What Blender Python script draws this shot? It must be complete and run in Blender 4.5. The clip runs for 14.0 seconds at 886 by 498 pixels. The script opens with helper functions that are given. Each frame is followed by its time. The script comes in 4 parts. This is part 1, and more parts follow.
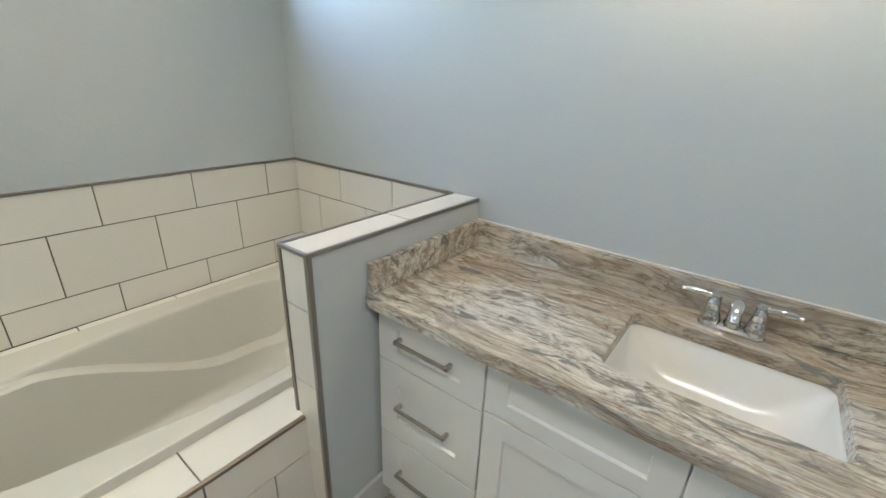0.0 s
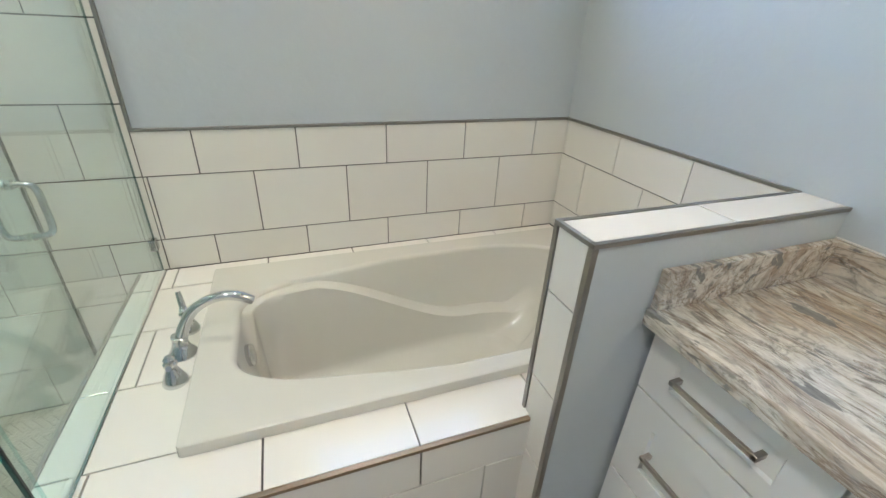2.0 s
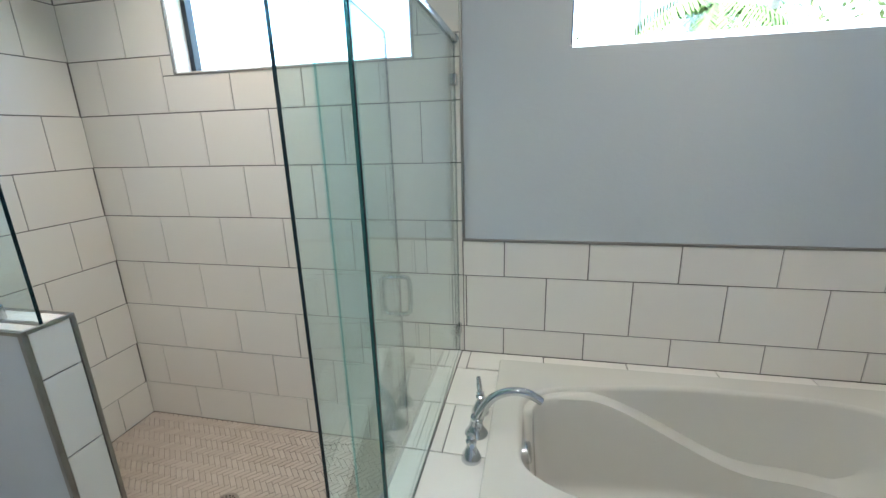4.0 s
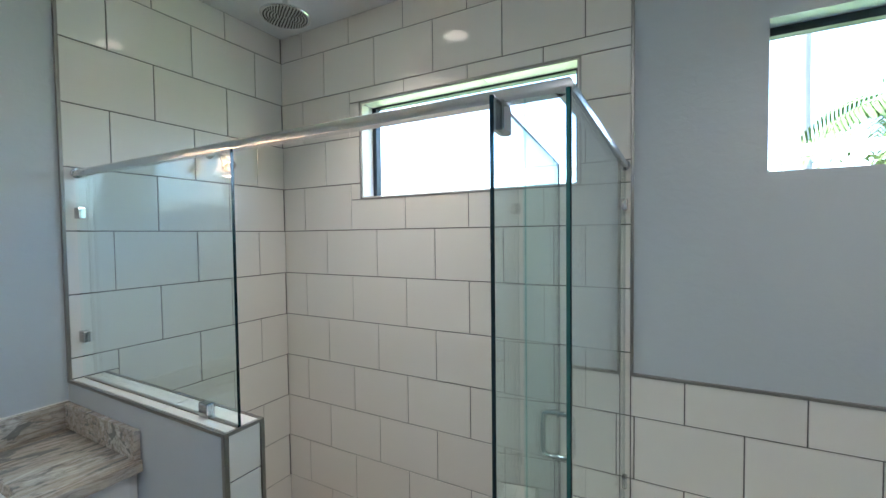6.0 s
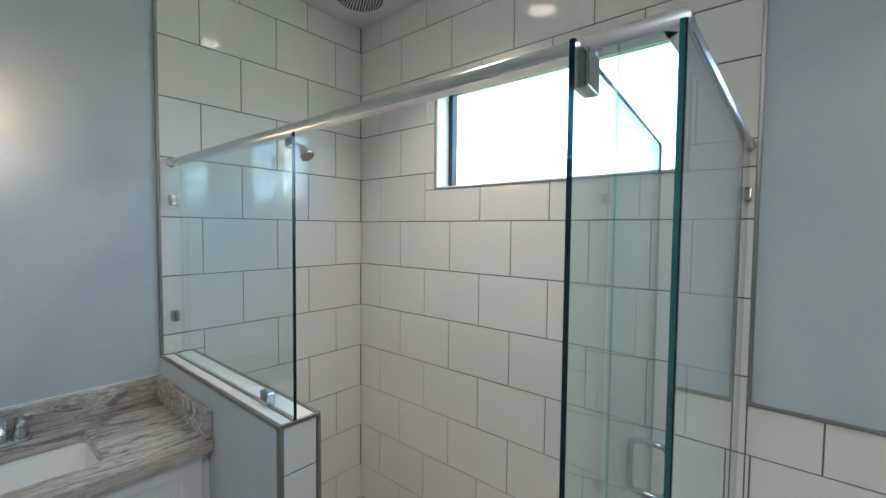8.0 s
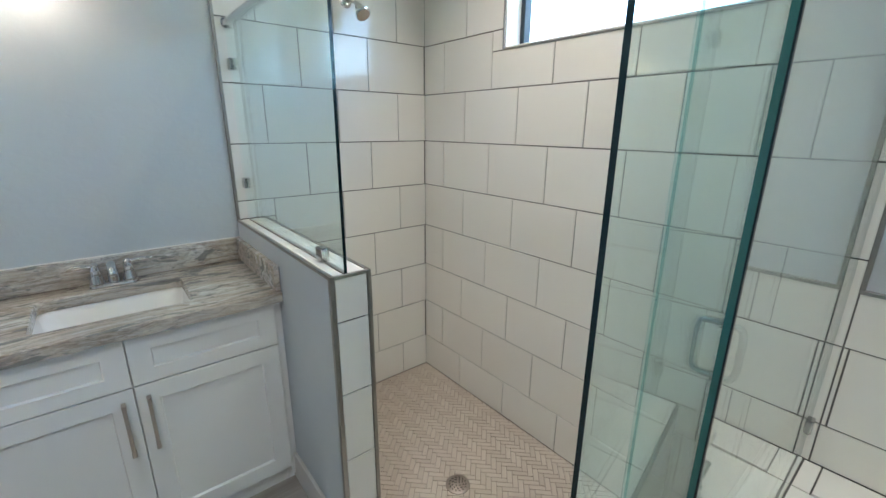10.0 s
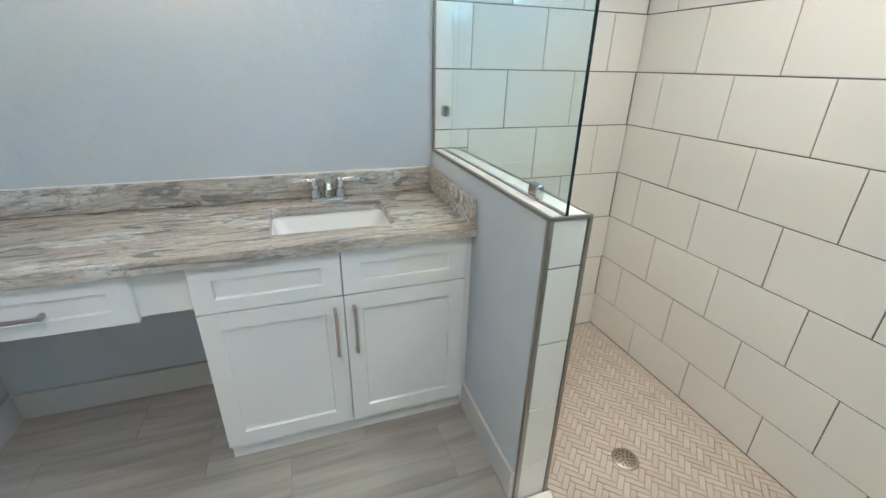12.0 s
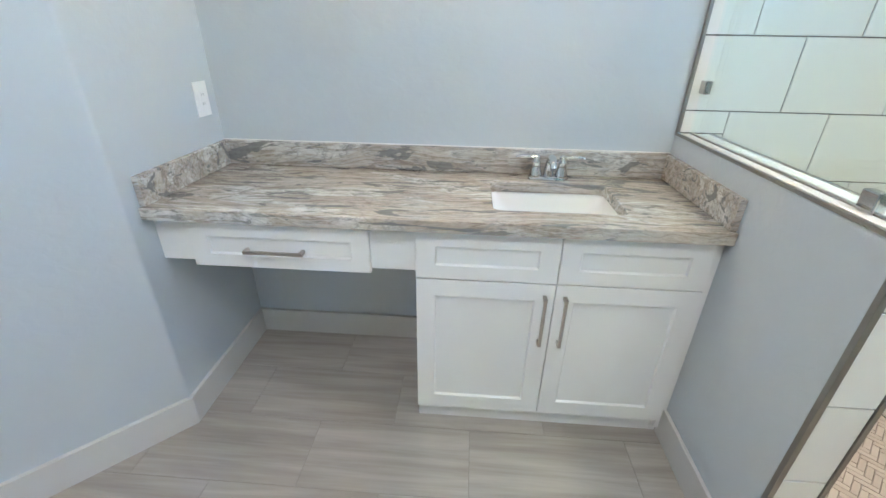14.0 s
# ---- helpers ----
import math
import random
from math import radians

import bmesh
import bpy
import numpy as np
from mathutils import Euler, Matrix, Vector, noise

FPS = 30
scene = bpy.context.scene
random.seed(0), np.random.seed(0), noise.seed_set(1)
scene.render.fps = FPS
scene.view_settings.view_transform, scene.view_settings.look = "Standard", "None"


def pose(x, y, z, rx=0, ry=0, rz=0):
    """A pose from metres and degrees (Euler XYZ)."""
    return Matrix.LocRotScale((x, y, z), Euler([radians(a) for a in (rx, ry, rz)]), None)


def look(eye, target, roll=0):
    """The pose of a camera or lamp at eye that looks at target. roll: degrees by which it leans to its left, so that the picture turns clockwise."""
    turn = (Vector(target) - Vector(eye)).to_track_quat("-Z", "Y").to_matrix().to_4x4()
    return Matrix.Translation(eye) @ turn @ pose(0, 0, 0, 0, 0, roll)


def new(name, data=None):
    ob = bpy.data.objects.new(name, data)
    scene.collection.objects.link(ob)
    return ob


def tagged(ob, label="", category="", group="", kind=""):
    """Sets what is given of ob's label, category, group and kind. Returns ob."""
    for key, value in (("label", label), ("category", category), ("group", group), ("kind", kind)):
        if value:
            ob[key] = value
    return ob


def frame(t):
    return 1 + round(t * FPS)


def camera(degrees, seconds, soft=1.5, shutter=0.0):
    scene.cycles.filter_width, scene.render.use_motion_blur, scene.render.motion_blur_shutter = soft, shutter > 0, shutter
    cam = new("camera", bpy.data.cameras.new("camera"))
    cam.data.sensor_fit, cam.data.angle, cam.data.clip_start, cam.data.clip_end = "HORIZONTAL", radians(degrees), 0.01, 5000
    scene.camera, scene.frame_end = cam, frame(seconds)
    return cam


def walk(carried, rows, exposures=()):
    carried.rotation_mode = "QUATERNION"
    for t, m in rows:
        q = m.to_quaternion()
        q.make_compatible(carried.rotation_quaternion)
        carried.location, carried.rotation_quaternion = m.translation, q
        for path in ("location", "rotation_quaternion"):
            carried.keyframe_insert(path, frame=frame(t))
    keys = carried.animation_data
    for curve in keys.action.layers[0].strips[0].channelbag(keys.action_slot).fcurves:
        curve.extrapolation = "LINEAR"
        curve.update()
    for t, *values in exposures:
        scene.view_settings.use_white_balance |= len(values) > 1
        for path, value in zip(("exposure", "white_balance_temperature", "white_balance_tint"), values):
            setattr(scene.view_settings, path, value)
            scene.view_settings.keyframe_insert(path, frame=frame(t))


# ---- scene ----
cam = camera(93.2, 14.0)
PATH = [
    (0, (2.054, 2.436, 1.488), (0.935, 3.918, 0.747), 2.2),
    (0.5, (1.953, 2.488, 1.478), (0.671, 3.798, 0.679), 3.1),
    (1, (1.865, 2.514, 1.458), (0.443, 3.624, 0.594), 3.6),
    (1.5, (1.801, 2.502, 1.438), (0.259, 3.392, 0.527), 3.6),
    (2, (1.771, 2.469, 1.424), (0.118, 3.11, 0.5), 2.7),
    (2.5, (1.771, 2.41, 1.431), (0.014, 2.767, 0.545), 1.1),
    (3, (1.792, 2.339, 1.462), (-0.04, 2.419, 0.663), -0.2),
    (3.5, (1.811, 2.298, 1.507), (-0.063, 2.111, 0.834), -1.3),
    (4, (1.827, 2.269, 1.541), (-0.055, 1.853, 1.006), -1.7),
    (4.2, (1.83, 2.256, 1.552), (-0.047, 1.759, 1.07), -1.7),
    (6.3, (1.819, 2.085, 1.652), (0.097, 1.067, 1.624), -0.5),
    (6.5, (1.814, 2.071, 1.661), (0.113, 1.019, 1.654), -0.4),
    (7, (1.783, 2.058, 1.673), (0.141, 0.915, 1.691), 0.0),
    (7.2, (1.763, 2.055, 1.669), (0.142, 0.877, 1.681), 0.2),
    (9.3, (1.564, 2.091, 1.534), (0.222, 0.657, 1.145), 0.5),
    (9.5, (1.558, 2.084, 1.523), (0.251, 0.635, 1.084), 0.6),
    (10, (1.56, 2.069, 1.491), (0.347, 0.579, 0.934), 0.4),
    (10.5, (1.567, 2.037, 1.463), (0.471, 0.497, 0.808), 0.4),
    (11, (1.598, 1.991, 1.443), (0.649, 0.385, 0.722), 0.5),
    (11.5, (1.647, 1.929, 1.436), (0.857, 0.259, 0.669), 1.0),
    (12, (1.692, 1.856, 1.43), (1.084, 0.129, 0.625), 1.2),
    (12.5, (1.745, 1.791, 1.419), (1.333, 0.02, 0.587), 1.2),
    (13, (1.807, 1.744, 1.406), (1.578, -0.047, 0.546), 1.2),
    (13.5, (1.864, 1.721, 1.404), (1.812, -0.07, 0.515), 1.0),
    (14, (1.894, 1.719, 1.392), (2.007, -0.063, 0.49), 1.0),
]
LIGHT = [(0.0, 4.26, 6520, 9), (1.5, 4.36, 6420, 10), (2.5, 4.42, 6120, 11), (3.4, 4.3, 5880, 12), (4.2, 3.98, 5800, 11), (6.5, 3.7, 5640, 11), (9.5, 3.92, 5760, 10), (10.5, 4.17, 5840, 10), (11.0, 4.33, 5900, 10), (12.5, 4.6, 5950, 11), (14.0, 4.8, 5980, 12)]
walk(cam, [(t, look(eye, target, roll)) for t, eye, target, roll in PATH], LIGHT)

# ---- world, sun, lamps ----
world = bpy.data.worlds.new("sky")
scene.world = world
world.use_nodes = True
wn = world.node_tree
sky = wn.nodes.new("ShaderNodeTexSky")
sky.sky_type, sky.sun_disc = "NISHITA", False
sky.sun_elevation, sky.sun_rotation = radians(48), radians(160)
sky.air_density, sky.dust_density = 1.0, 1.0
wn.nodes["Background"].inputs["Strength"].default_value = 0.15
wn.links.new(sky.outputs["Color"], wn.nodes["Background"].inputs["Color"])
sun_data = bpy.data.lights.new("sun", "SUN")
sun_data.energy, sun_data.angle, sun_data.color = 4.0, radians(0.6), (1.0, 0.95, 0.87)
new("sun", sun_data).matrix_world = look((2.2, -6, 7.2), (0, 0, 0))


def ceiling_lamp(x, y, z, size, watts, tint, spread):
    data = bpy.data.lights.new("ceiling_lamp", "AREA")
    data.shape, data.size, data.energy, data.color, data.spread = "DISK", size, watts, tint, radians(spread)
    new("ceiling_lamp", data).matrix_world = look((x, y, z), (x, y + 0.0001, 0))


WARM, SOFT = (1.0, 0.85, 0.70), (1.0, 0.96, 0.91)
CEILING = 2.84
DOWNLIGHTS, FILL_LIGHT = ((0.51, 0.95), (0.51, 2.81)), (2.05, 2.05)
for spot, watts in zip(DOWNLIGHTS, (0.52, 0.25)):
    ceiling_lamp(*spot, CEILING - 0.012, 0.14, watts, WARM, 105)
# wide overhead lamp added as soft fill; no such fixture is known
ceiling_lamp(*FILL_LIGHT, CEILING - 0.062, 0.40, 1.1, SOFT, 180)

# ---- materials ----


class Shade:
    """A small builder of node materials."""

    def __init__(self, name, rough=0.5, metal=0.0, base=(0.8, 0.8, 0.8)):
        self.m = bpy.data.materials.new(name)
        self.m.use_nodes = True
        self.t = self.m.node_tree
        self.p = self.t.nodes["Principled BSDF"]
        self.set(rough, metal, base)

    def set(self, rough, metal, base):
        self.p.inputs["Roughness"].default_value = rough
        self.p.inputs["Metallic"].default_value = metal
        self.p.inputs["Base Color"].default_value = (*base, 1)

    def node(self, kind, **values):
        n = self.t.nodes.new(kind)
        for key, value in values.items():
            n.inputs[key].default_value = value
        return n

    def link(self, a, b):
        self.t.links.new(a, b)

    def coords(self, scale=(1, 1, 1), turn=(0, 0, 0), world_space=False):
        m = self.node("ShaderNodeMapping", Scale=scale, Rotation=turn)
        if world_space:
            self.link(self.node("ShaderNodeNewGeometry").outputs["Position"], m.inputs["Vector"])
        else:
            self.link(self.node("ShaderNodeTexCoord").outputs["Object"], m.inputs["Vector"])
        return m.outputs["Vector"]

    def noise(self, vector, scale, detail=3.0, rough=0.5, distortion=0.0):
        n = self.node("ShaderNodeTexNoise", Scale=scale, Detail=detail, Roughness=rough, Distortion=distortion)
        self.link(vector, n.inputs["Vector"])
        return n.outputs["Fac"]

    def ramp(self, fac, stops):
        r = self.t.nodes.new("ShaderNodeValToRGB")
        els = r.color_ramp.elements
        while len(els) < len(stops):
            els.new(0.5)
        for e, (at, colour) in zip(els, stops):
            e.position, e.color = at, (*colour, 1)
        self.link(fac, r.inputs["Fac"])
        return r.outputs["Color"]

    def mix(self, fac, a, b, blend="MIX"):
        m = self.t.nodes.new("ShaderNodeMix")
        m.data_type, m.blend_type = "RGBA", blend
        for slot, v in ((m.inputs[0], fac), (m.inputs[6], a), (m.inputs[7], b)):
            if isinstance(v, (int, float)):
                slot.default_value = v
            elif isinstance(v, tuple):
                slot.default_value = (*v, 1)
            else:
                self.link(v, slot)
        return m.outputs[2]

    def colour(self, out):
        self.link(out, self.p.inputs["Base Color"])

    def rough(self, fac, low, high):
        r = self.node("ShaderNodeMapRange")
        r.inputs["To Min"].default_value, r.inputs["To Max"].default_value = low, high
        self.link(fac, r.inputs["Value"])
        self.link(r.outputs["Result"], self.p.inputs["Roughness"])

    def bump(self, fac, strength, distance):
        b = self.node("ShaderNodeBump", Strength=strength, Distance=distance)
        self.link(fac, b.inputs["Height"])
        self.link(b.outputs["Normal"], self.p.inputs["Normal"])


def paint(name, base, dark, bump=0.25):
    s = Shade(name, 0.48)
    v = s.coords(world_space=True)
    s.colour(s.mix(s.noise(v, 1.7, 4), base, dark))
    s.rough(s.noise(v, 9), 0.40, 0.56)
    s.bump(s.noise(s.coords((1, 1, 1.4), world_space=True), 24, 3, 0.5, 0.6), bump, 0.005)
    return s.m


PAINT = paint("blue_grey_paint", (0.517, 0.556, 0.582), (0.495, 0.534, 0.560), 0.23)
CEILING_PAINT = paint("ceiling_paint", (0.67, 0.68, 0.68), (0.64, 0.65, 0.655))
WHITE_PAINT = paint("white_trim_paint", (0.60, 0.59, 0.57), (0.56, 0.55, 0.53), 0.04)


def cabinet_paint():
    s = Shade("white_cabinet_lacquer", 0.32)
    v = s.coords(world_space=True)
    s.colour(s.mix(s.noise(v, 2.3, 3), (0.80, 0.80, 0.785), (0.76, 0.76, 0.745)))
    s.rough(s.noise(v, 14), 0.26, 0.38)
    s.bump(s.noise(v, 160, 2), 0.03, 0.001)
    return s.m


CABINET = cabinet_paint()


def tile_glaze():
    s = Shade("white_tile_glaze", 0.1)
    v = s.coords(world_space=True)
    rnd = s.node("ShaderNodeObjectInfo").outputs["Random"]
    tone = s.ramp(rnd, [(0.0, (0.74, 0.71, 0.655)), (1.0, (0.79, 0.765, 0.715))])
    s.colour(s.mix(s.noise(v, 5, 4), tone, (0.765, 0.735, 0.68)))
    s.rough(s.noise(v, 11), 0.035, 0.085)
    s.bump(s.noise(v, 7, 2), 0.06, 0.005)
    s.p.inputs["Specular IOR Level"].default_value = 0.42
    return s.m


TILE = tile_glaze()


def grout(name, base):
    s = Shade(name, 0.9)
    v = s.coords(world_space=True)
    s.colour(s.mix(s.noise(v, 60, 4), base, tuple(c * 0.75 for c in base)))
    s.bump(s.noise(v, 300, 2), 0.3, 0.001)
    return s.m


GROUT = grout("dark_grey_grout", (0.16, 0.15, 0.14))
TAN_GROUT = grout("tan_grout", (0.27, 0.23, 0.19))
JOINT = grout("floor_joint", (0.34, 0.315, 0.285))
CAULK = Shade("white_caulk", 0.5, 0, (0.72, 0.70, 0.66)).m


def mosaic():
    s = Shade("beige_mosaic_tile", 0.4)
    v = s.coords(world_space=True)
    rnd = s.node("ShaderNodeObjectInfo").outputs["Random"]
    isl = s.node("ShaderNodeNewGeometry").outputs["Random Per Island"]
    both = s.node("ShaderNodeMath")
    both.operation = "FRACT"
    add = s.node("ShaderNodeMath")
    s.link(rnd, add.inputs[0])
    s.link(isl, add.inputs[1])
    s.link(add.outputs[0], both.inputs[0])
    tone = s.ramp(both.outputs[0], [(0.0, (0.43, 0.37, 0.31)), (0.5, (0.52, 0.455, 0.39)), (1.0, (0.57, 0.51, 0.445))])
    s.colour(s.mix(s.noise(v, 40, 4), tone, (0.50, 0.43, 0.355)))
    s.bump(s.noise(v, 120, 3), 0.15, 0.002)
    return s.m


MOSAIC = mosaic()


def granite(name, calm, rusty, slate, cloud, wave, shift):
    """Polished stone with streaks along x: calm mutes its bands, rusty warms them, slate and cloud spread the grey islands and white drifts, wave bends all, shift picks another stretch of the slab."""
    s = Shade(name, 0.14)
    geo = s.node("ShaderNodeVectorMath")
    s.link(s.coords(), geo.inputs[0])
    geo.inputs[1].default_value = shift
    v0 = geo.outputs[0]
    warp = s.node("ShaderNodeTexNoise", Scale=1.5, Detail=2.5, Roughness=0.5)
    s.link(v0, warp.inputs["Vector"])
    bend = s.node("ShaderNodeVectorMath")
    bend.operation = "MULTIPLY_ADD"
    s.link(warp.outputs["Color"], bend.inputs[0])
    bend.inputs[1].default_value = (0.10, wave, wave)
    s.link(v0, bend.inputs[2])

    def stretched(scale, turn):
        m = s.node("ShaderNodeMapping", Scale=scale, Rotation=(0, 0, radians(turn)))
        s.link(bend.outputs[0], m.inputs["Vector"])
        return m.outputs["Vector"]

    long1, long2, long3 = stretched((0.7, 6.5, 6.5), 3), stretched((1.8, 17, 17), -2), stretched((6.0, 60, 60), 2)
    cream, tan, brown, white = (0.58, 0.535, 0.475), (0.45, 0.40, 0.345), (0.23, 0.18, 0.14), (0.78, 0.765, 0.73)
    a = s.ramp(s.noise(long1, 2.0, 5, 0.6, 0.3), [(0.30, brown), (0.40, tan), (0.50, cream), (0.60, tan), (0.72, (0.38, 0.36, 0.335))])
    b = s.ramp(s.noise(long2, 1.6, 6, 0.66, 0.3), [(0.33, brown), (0.43, tan), (0.54, white), (0.62, cream), (0.72, tan)])
    base = s.mix(calm, s.mix(0.45, a, b), cream)
    # cloudy white drifts with grey marbling inside
    drift = s.ramp(s.noise(stretched((1.2, 4.0, 4.0), -5), 1.2, 6, 0.66, 1.1), [(0.51 - cloud, (0, 0, 0)), (0.555 - cloud, (0.95, 0.95, 0.95))])
    marble = s.ramp(s.noise(stretched((7, 15, 15), 0), 2.2, 5, 0.65, 0.8), [(0.38, (0.36, 0.36, 0.345)), (0.45, (0.66, 0.65, 0.62)), (0.58, (0.80, 0.79, 0.76))])
    base = s.mix(drift, base, marble)
    # hair-thin grain
    fine = s.ramp(s.noise(long3, 1.5, 6, 0.72, 0.3), [(0.32, (0.62, 0.59, 0.56)), (0.46, (0.93, 0.92, 0.91)), (0.60, (1, 1, 1))])
    base = s.mix(0.75, base, fine, "MULTIPLY")
    # brown veins that run the length of the slab
    vein = s.ramp(s.noise(stretched((0.5, 7, 7), 3), 2.2, 6, 0.62, 0.6), [(0.465, (1, 1, 1)), (0.49, (0.34, 0.25, 0.19)), (0.515, (1, 1, 1))])
    base = s.mix(0.55 + 0.35 * rusty, base, vein, "MULTIPLY")
    rust = s.ramp(s.noise(stretched((1.1, 2.4, 2.4), 0), 1.0, 3, 0.5, 0.4), [(0.46, (0, 0, 0)), (0.64, (rusty, rusty, rusty))])
    base = s.mix(rust, base, s.mix(1.0, base, (0.96, 0.78, 0.57), "MULTIPLY"))
    # slate-grey islands and wisps
    isle = s.ramp(s.noise(stretched((2.0, 8.5, 8.5), 5), 1.7, 5, 0.6, 1.5), [(0.62 - slate, (0, 0, 0)), (0.645 - slate, (0.85, 0.85, 0.85))])
    base = s.mix(isle, base, s.mix(s.noise(long3, 2, 4), (0.30, 0.305, 0.30), (0.12, 0.125, 0.125)))
    wisp = s.ramp(s.noise(stretched((1.6, 6.0, 6.0), -9), 1.5, 5, 0.6, 1.6), [(0.475, (0, 0, 0)), (0.50, (0.55, 0.55, 0.55)), (0.52, (0, 0, 0))])
    base = s.mix(wisp, base, (0.27, 0.265, 0.255))
    mottle = s.ramp(s.noise(stretched((22, 44, 44), 0), 1.6, 5, 0.75), [(0.34, (0.70, 0.69, 0.68)), (0.50, (1, 1, 1)), (0.68, (1.10, 1.09, 1.08))])
    base = s.mix(0.6, base, mottle, "MULTIPLY")
    s.colour(s.mix(1.0, base, (0.86, 0.86, 0.86), "MULTIPLY"))
    s.rough(s.noise(v0, 25), 0.10, 0.22)
    s.bump(s.noise(long3, 5, 3), 0.02, 0.001)
    return s.m


GRANITE_BROWN = granite("streaked_brown_stone", 0.08, 0.5, 0.02, 0.04, 0.21, (0.0, 0.0, 0.0))
GRANITE_CREAM = granite("streaked_cream_stone", 0.35, 0.12, 0.045, 0.01, 0.14, (4.3, 1.7, 0.6))


def plank():
    s = Shade("grey_plank_porcelain", 0.35)
    v0 = s.coords(world_space=True)
    rnd = s.node("ShaderNodeObjectInfo").outputs["Random"]
    shift = s.node("ShaderNodeCombineXYZ")
    mul = s.node("ShaderNodeMath")
    mul.operation = "MULTIPLY"
    mul.inputs[1].default_value = 37.0
    s.link(rnd, mul.inputs[0])
    s.link(mul.outputs[0], shift.inputs["Z"])
    add = s.node("ShaderNodeVectorMath")
    s.link(v0, add.inputs[0])
    s.link(shift.outputs[0], add.inputs[1])
    m = s.node("ShaderNodeMapping", Scale=(1.0, 11, 1))
    s.link(add.outputs[0], m.inputs["Vector"])
    m2 = s.node("ShaderNodeMapping", Scale=(1.6, 55, 1))
    s.link(add.outputs[0], m2.inputs["Vector"])
    a = s.ramp(s.noise(m.outputs[0], 1.6, 4, 0.55, 0.5), [(0.30, (0.275, 0.245, 0.21)), (0.5, (0.375, 0.342, 0.30)), (0.70, (0.49, 0.455, 0.41))])
    b = s.ramp(s.noise(m2.outputs[0], 1.5, 4, 0.6), [(0.30, (0.31, 0.28, 0.25)), (0.70, (0.45, 0.42, 0.385))])
    s.colour(s.mix(0.35, a, b))
    s.rough(s.noise(m.outputs[0], 3), 0.26, 0.42)
    s.bump(s.noise(m2.outputs[0], 2, 3), 0.05, 0.001)
    return s.m


PLANK = plank()
CLIP_CHROME = Shade("clip_chrome", 0.12, 1.0, (0.50, 0.50, 0.50)).m
CHROME = Shade("polished_chrome", 0.06, 1.0, (0.66, 0.67, 0.68)).m


def brushed(name, base, low, high):
    s = Shade(name, 0.3, 1.0, base)
    v = s.coords((8, 8, 120), world_space=True)
    s.rough(s.noise(v, 6, 3), low, high)
    s.bump(s.noise(v, 20, 2), 0.05, 0.0005)
    return s.m


NICKEL = brushed("brushed_nickel", (0.50, 0.46, 0.42), 0.26, 0.42)
TRIM_METAL = brushed("grey_edge_trim", (0.34, 0.325, 0.30), 0.34, 0.50)
BRONZE_METAL = brushed("bronze_edge_trim", (0.36, 0.27, 0.19), 0.32, 0.46)
RAIL_METAL = Shade("satin_rail", 0.24, 1.0, (0.74, 0.75, 0.76)).m
DRAIN_METAL = brushed("drain_metal", (0.42, 0.37, 0.33), 0.34, 0.5)
DARK = Shade("dark_gap", 0.8, 0, (0.02, 0.02, 0.02)).m
FRAME_BLACK = Shade("black_window_frame", 0.4, 0, (0.012, 0.022, 0.03)).m


def porcelain(name, base, tint, low=0.08, high=0.15):
    s = Shade(name, 0.08, 0, base)
    v = s.coords(world_space=True)
    s.colour(s.mix(s.noise(v, 3, 3), base, tint))
    s.rough(s.noise(v, 8), low, high)
    s.p.inputs["Coat Weight"].default_value = 0.15
    return s.m


TUB_WHITE = porcelain("white_acrylic", (0.640, 0.622, 0.565), (0.615, 0.597, 0.540))
SINK_WHITE = porcelain("white_vitreous", (0.80, 0.79, 0.76), (0.77, 0.76, 0.73), 0.16, 0.24)
SLOT_GREY = Shade("outlet_slot", 0.6, 0, (0.22, 0.22, 0.22)).m
PLASTIC = Shade("white_plastic", 0.35, 0, (0.82, 0.82, 0.81)).m


def sheet_glass(name, tint, gloss):
    s = Shade(name)
    s.t.nodes.remove(s.p)
    clear = s.node("ShaderNodeBsdfTransparent", Color=(*tint, 1))
    shine = s.node("ShaderNodeBsdfGlossy", Roughness=0.01, Color=(1, 1, 1, 1))
    facing = s.node("ShaderNodeLayerWeight", Blend=0.5).outputs["Facing"]
    steep, fres = s.node("ShaderNodeMath"), s.node("ShaderNodeMath")
    steep.operation, fres.operation = "POWER", "MULTIPLY_ADD"
    s.link(facing, steep.inputs[0])
    steep.inputs[1].default_value = 5.0
    s.link(steep.outputs[0], fres.inputs[0])
    fres.inputs[1].default_value, fres.inputs[2].default_value = 1.0 - gloss, gloss
    mixer = s.t.nodes.new("ShaderNodeMixShader")
    s.link(fres.outputs[0], mixer.inputs[0])
    s.link(clear.outputs[0], mixer.inputs[1])
    s.link(shine.outputs[0], mixer.inputs[2])
    s.link(mixer.outputs[0], s.t.nodes["Material Output"].inputs["Surface"])
    return s.m


GLASS = sheet_glass("green_tinted_glass", (0.914, 0.986, 0.986), 0.066)
CLEAR_EDGE = sheet_glass("clear_glass_edge", (0.62, 0.86, 0.86), 0.06)
PANE = sheet_glass("window_glass", (0.97, 0.985, 0.98), 0.04)
# one glass edge in two colours: near-black, and teal painted as catching light
s = Shade("dark_glass_edge", 0.12, 0, (0.0015, 0.012, 0.018))
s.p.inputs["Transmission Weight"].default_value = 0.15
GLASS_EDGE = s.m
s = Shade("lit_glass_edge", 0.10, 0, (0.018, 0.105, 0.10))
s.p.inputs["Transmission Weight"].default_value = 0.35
LIT_EDGE = s.m


def glow(name, tint, strength):
    s = Shade(name)
    s.p.inputs["Emission Color"].default_value = (*tint, 1)
    s.p.inputs["Emission Strength"].default_value = strength
    return s.m


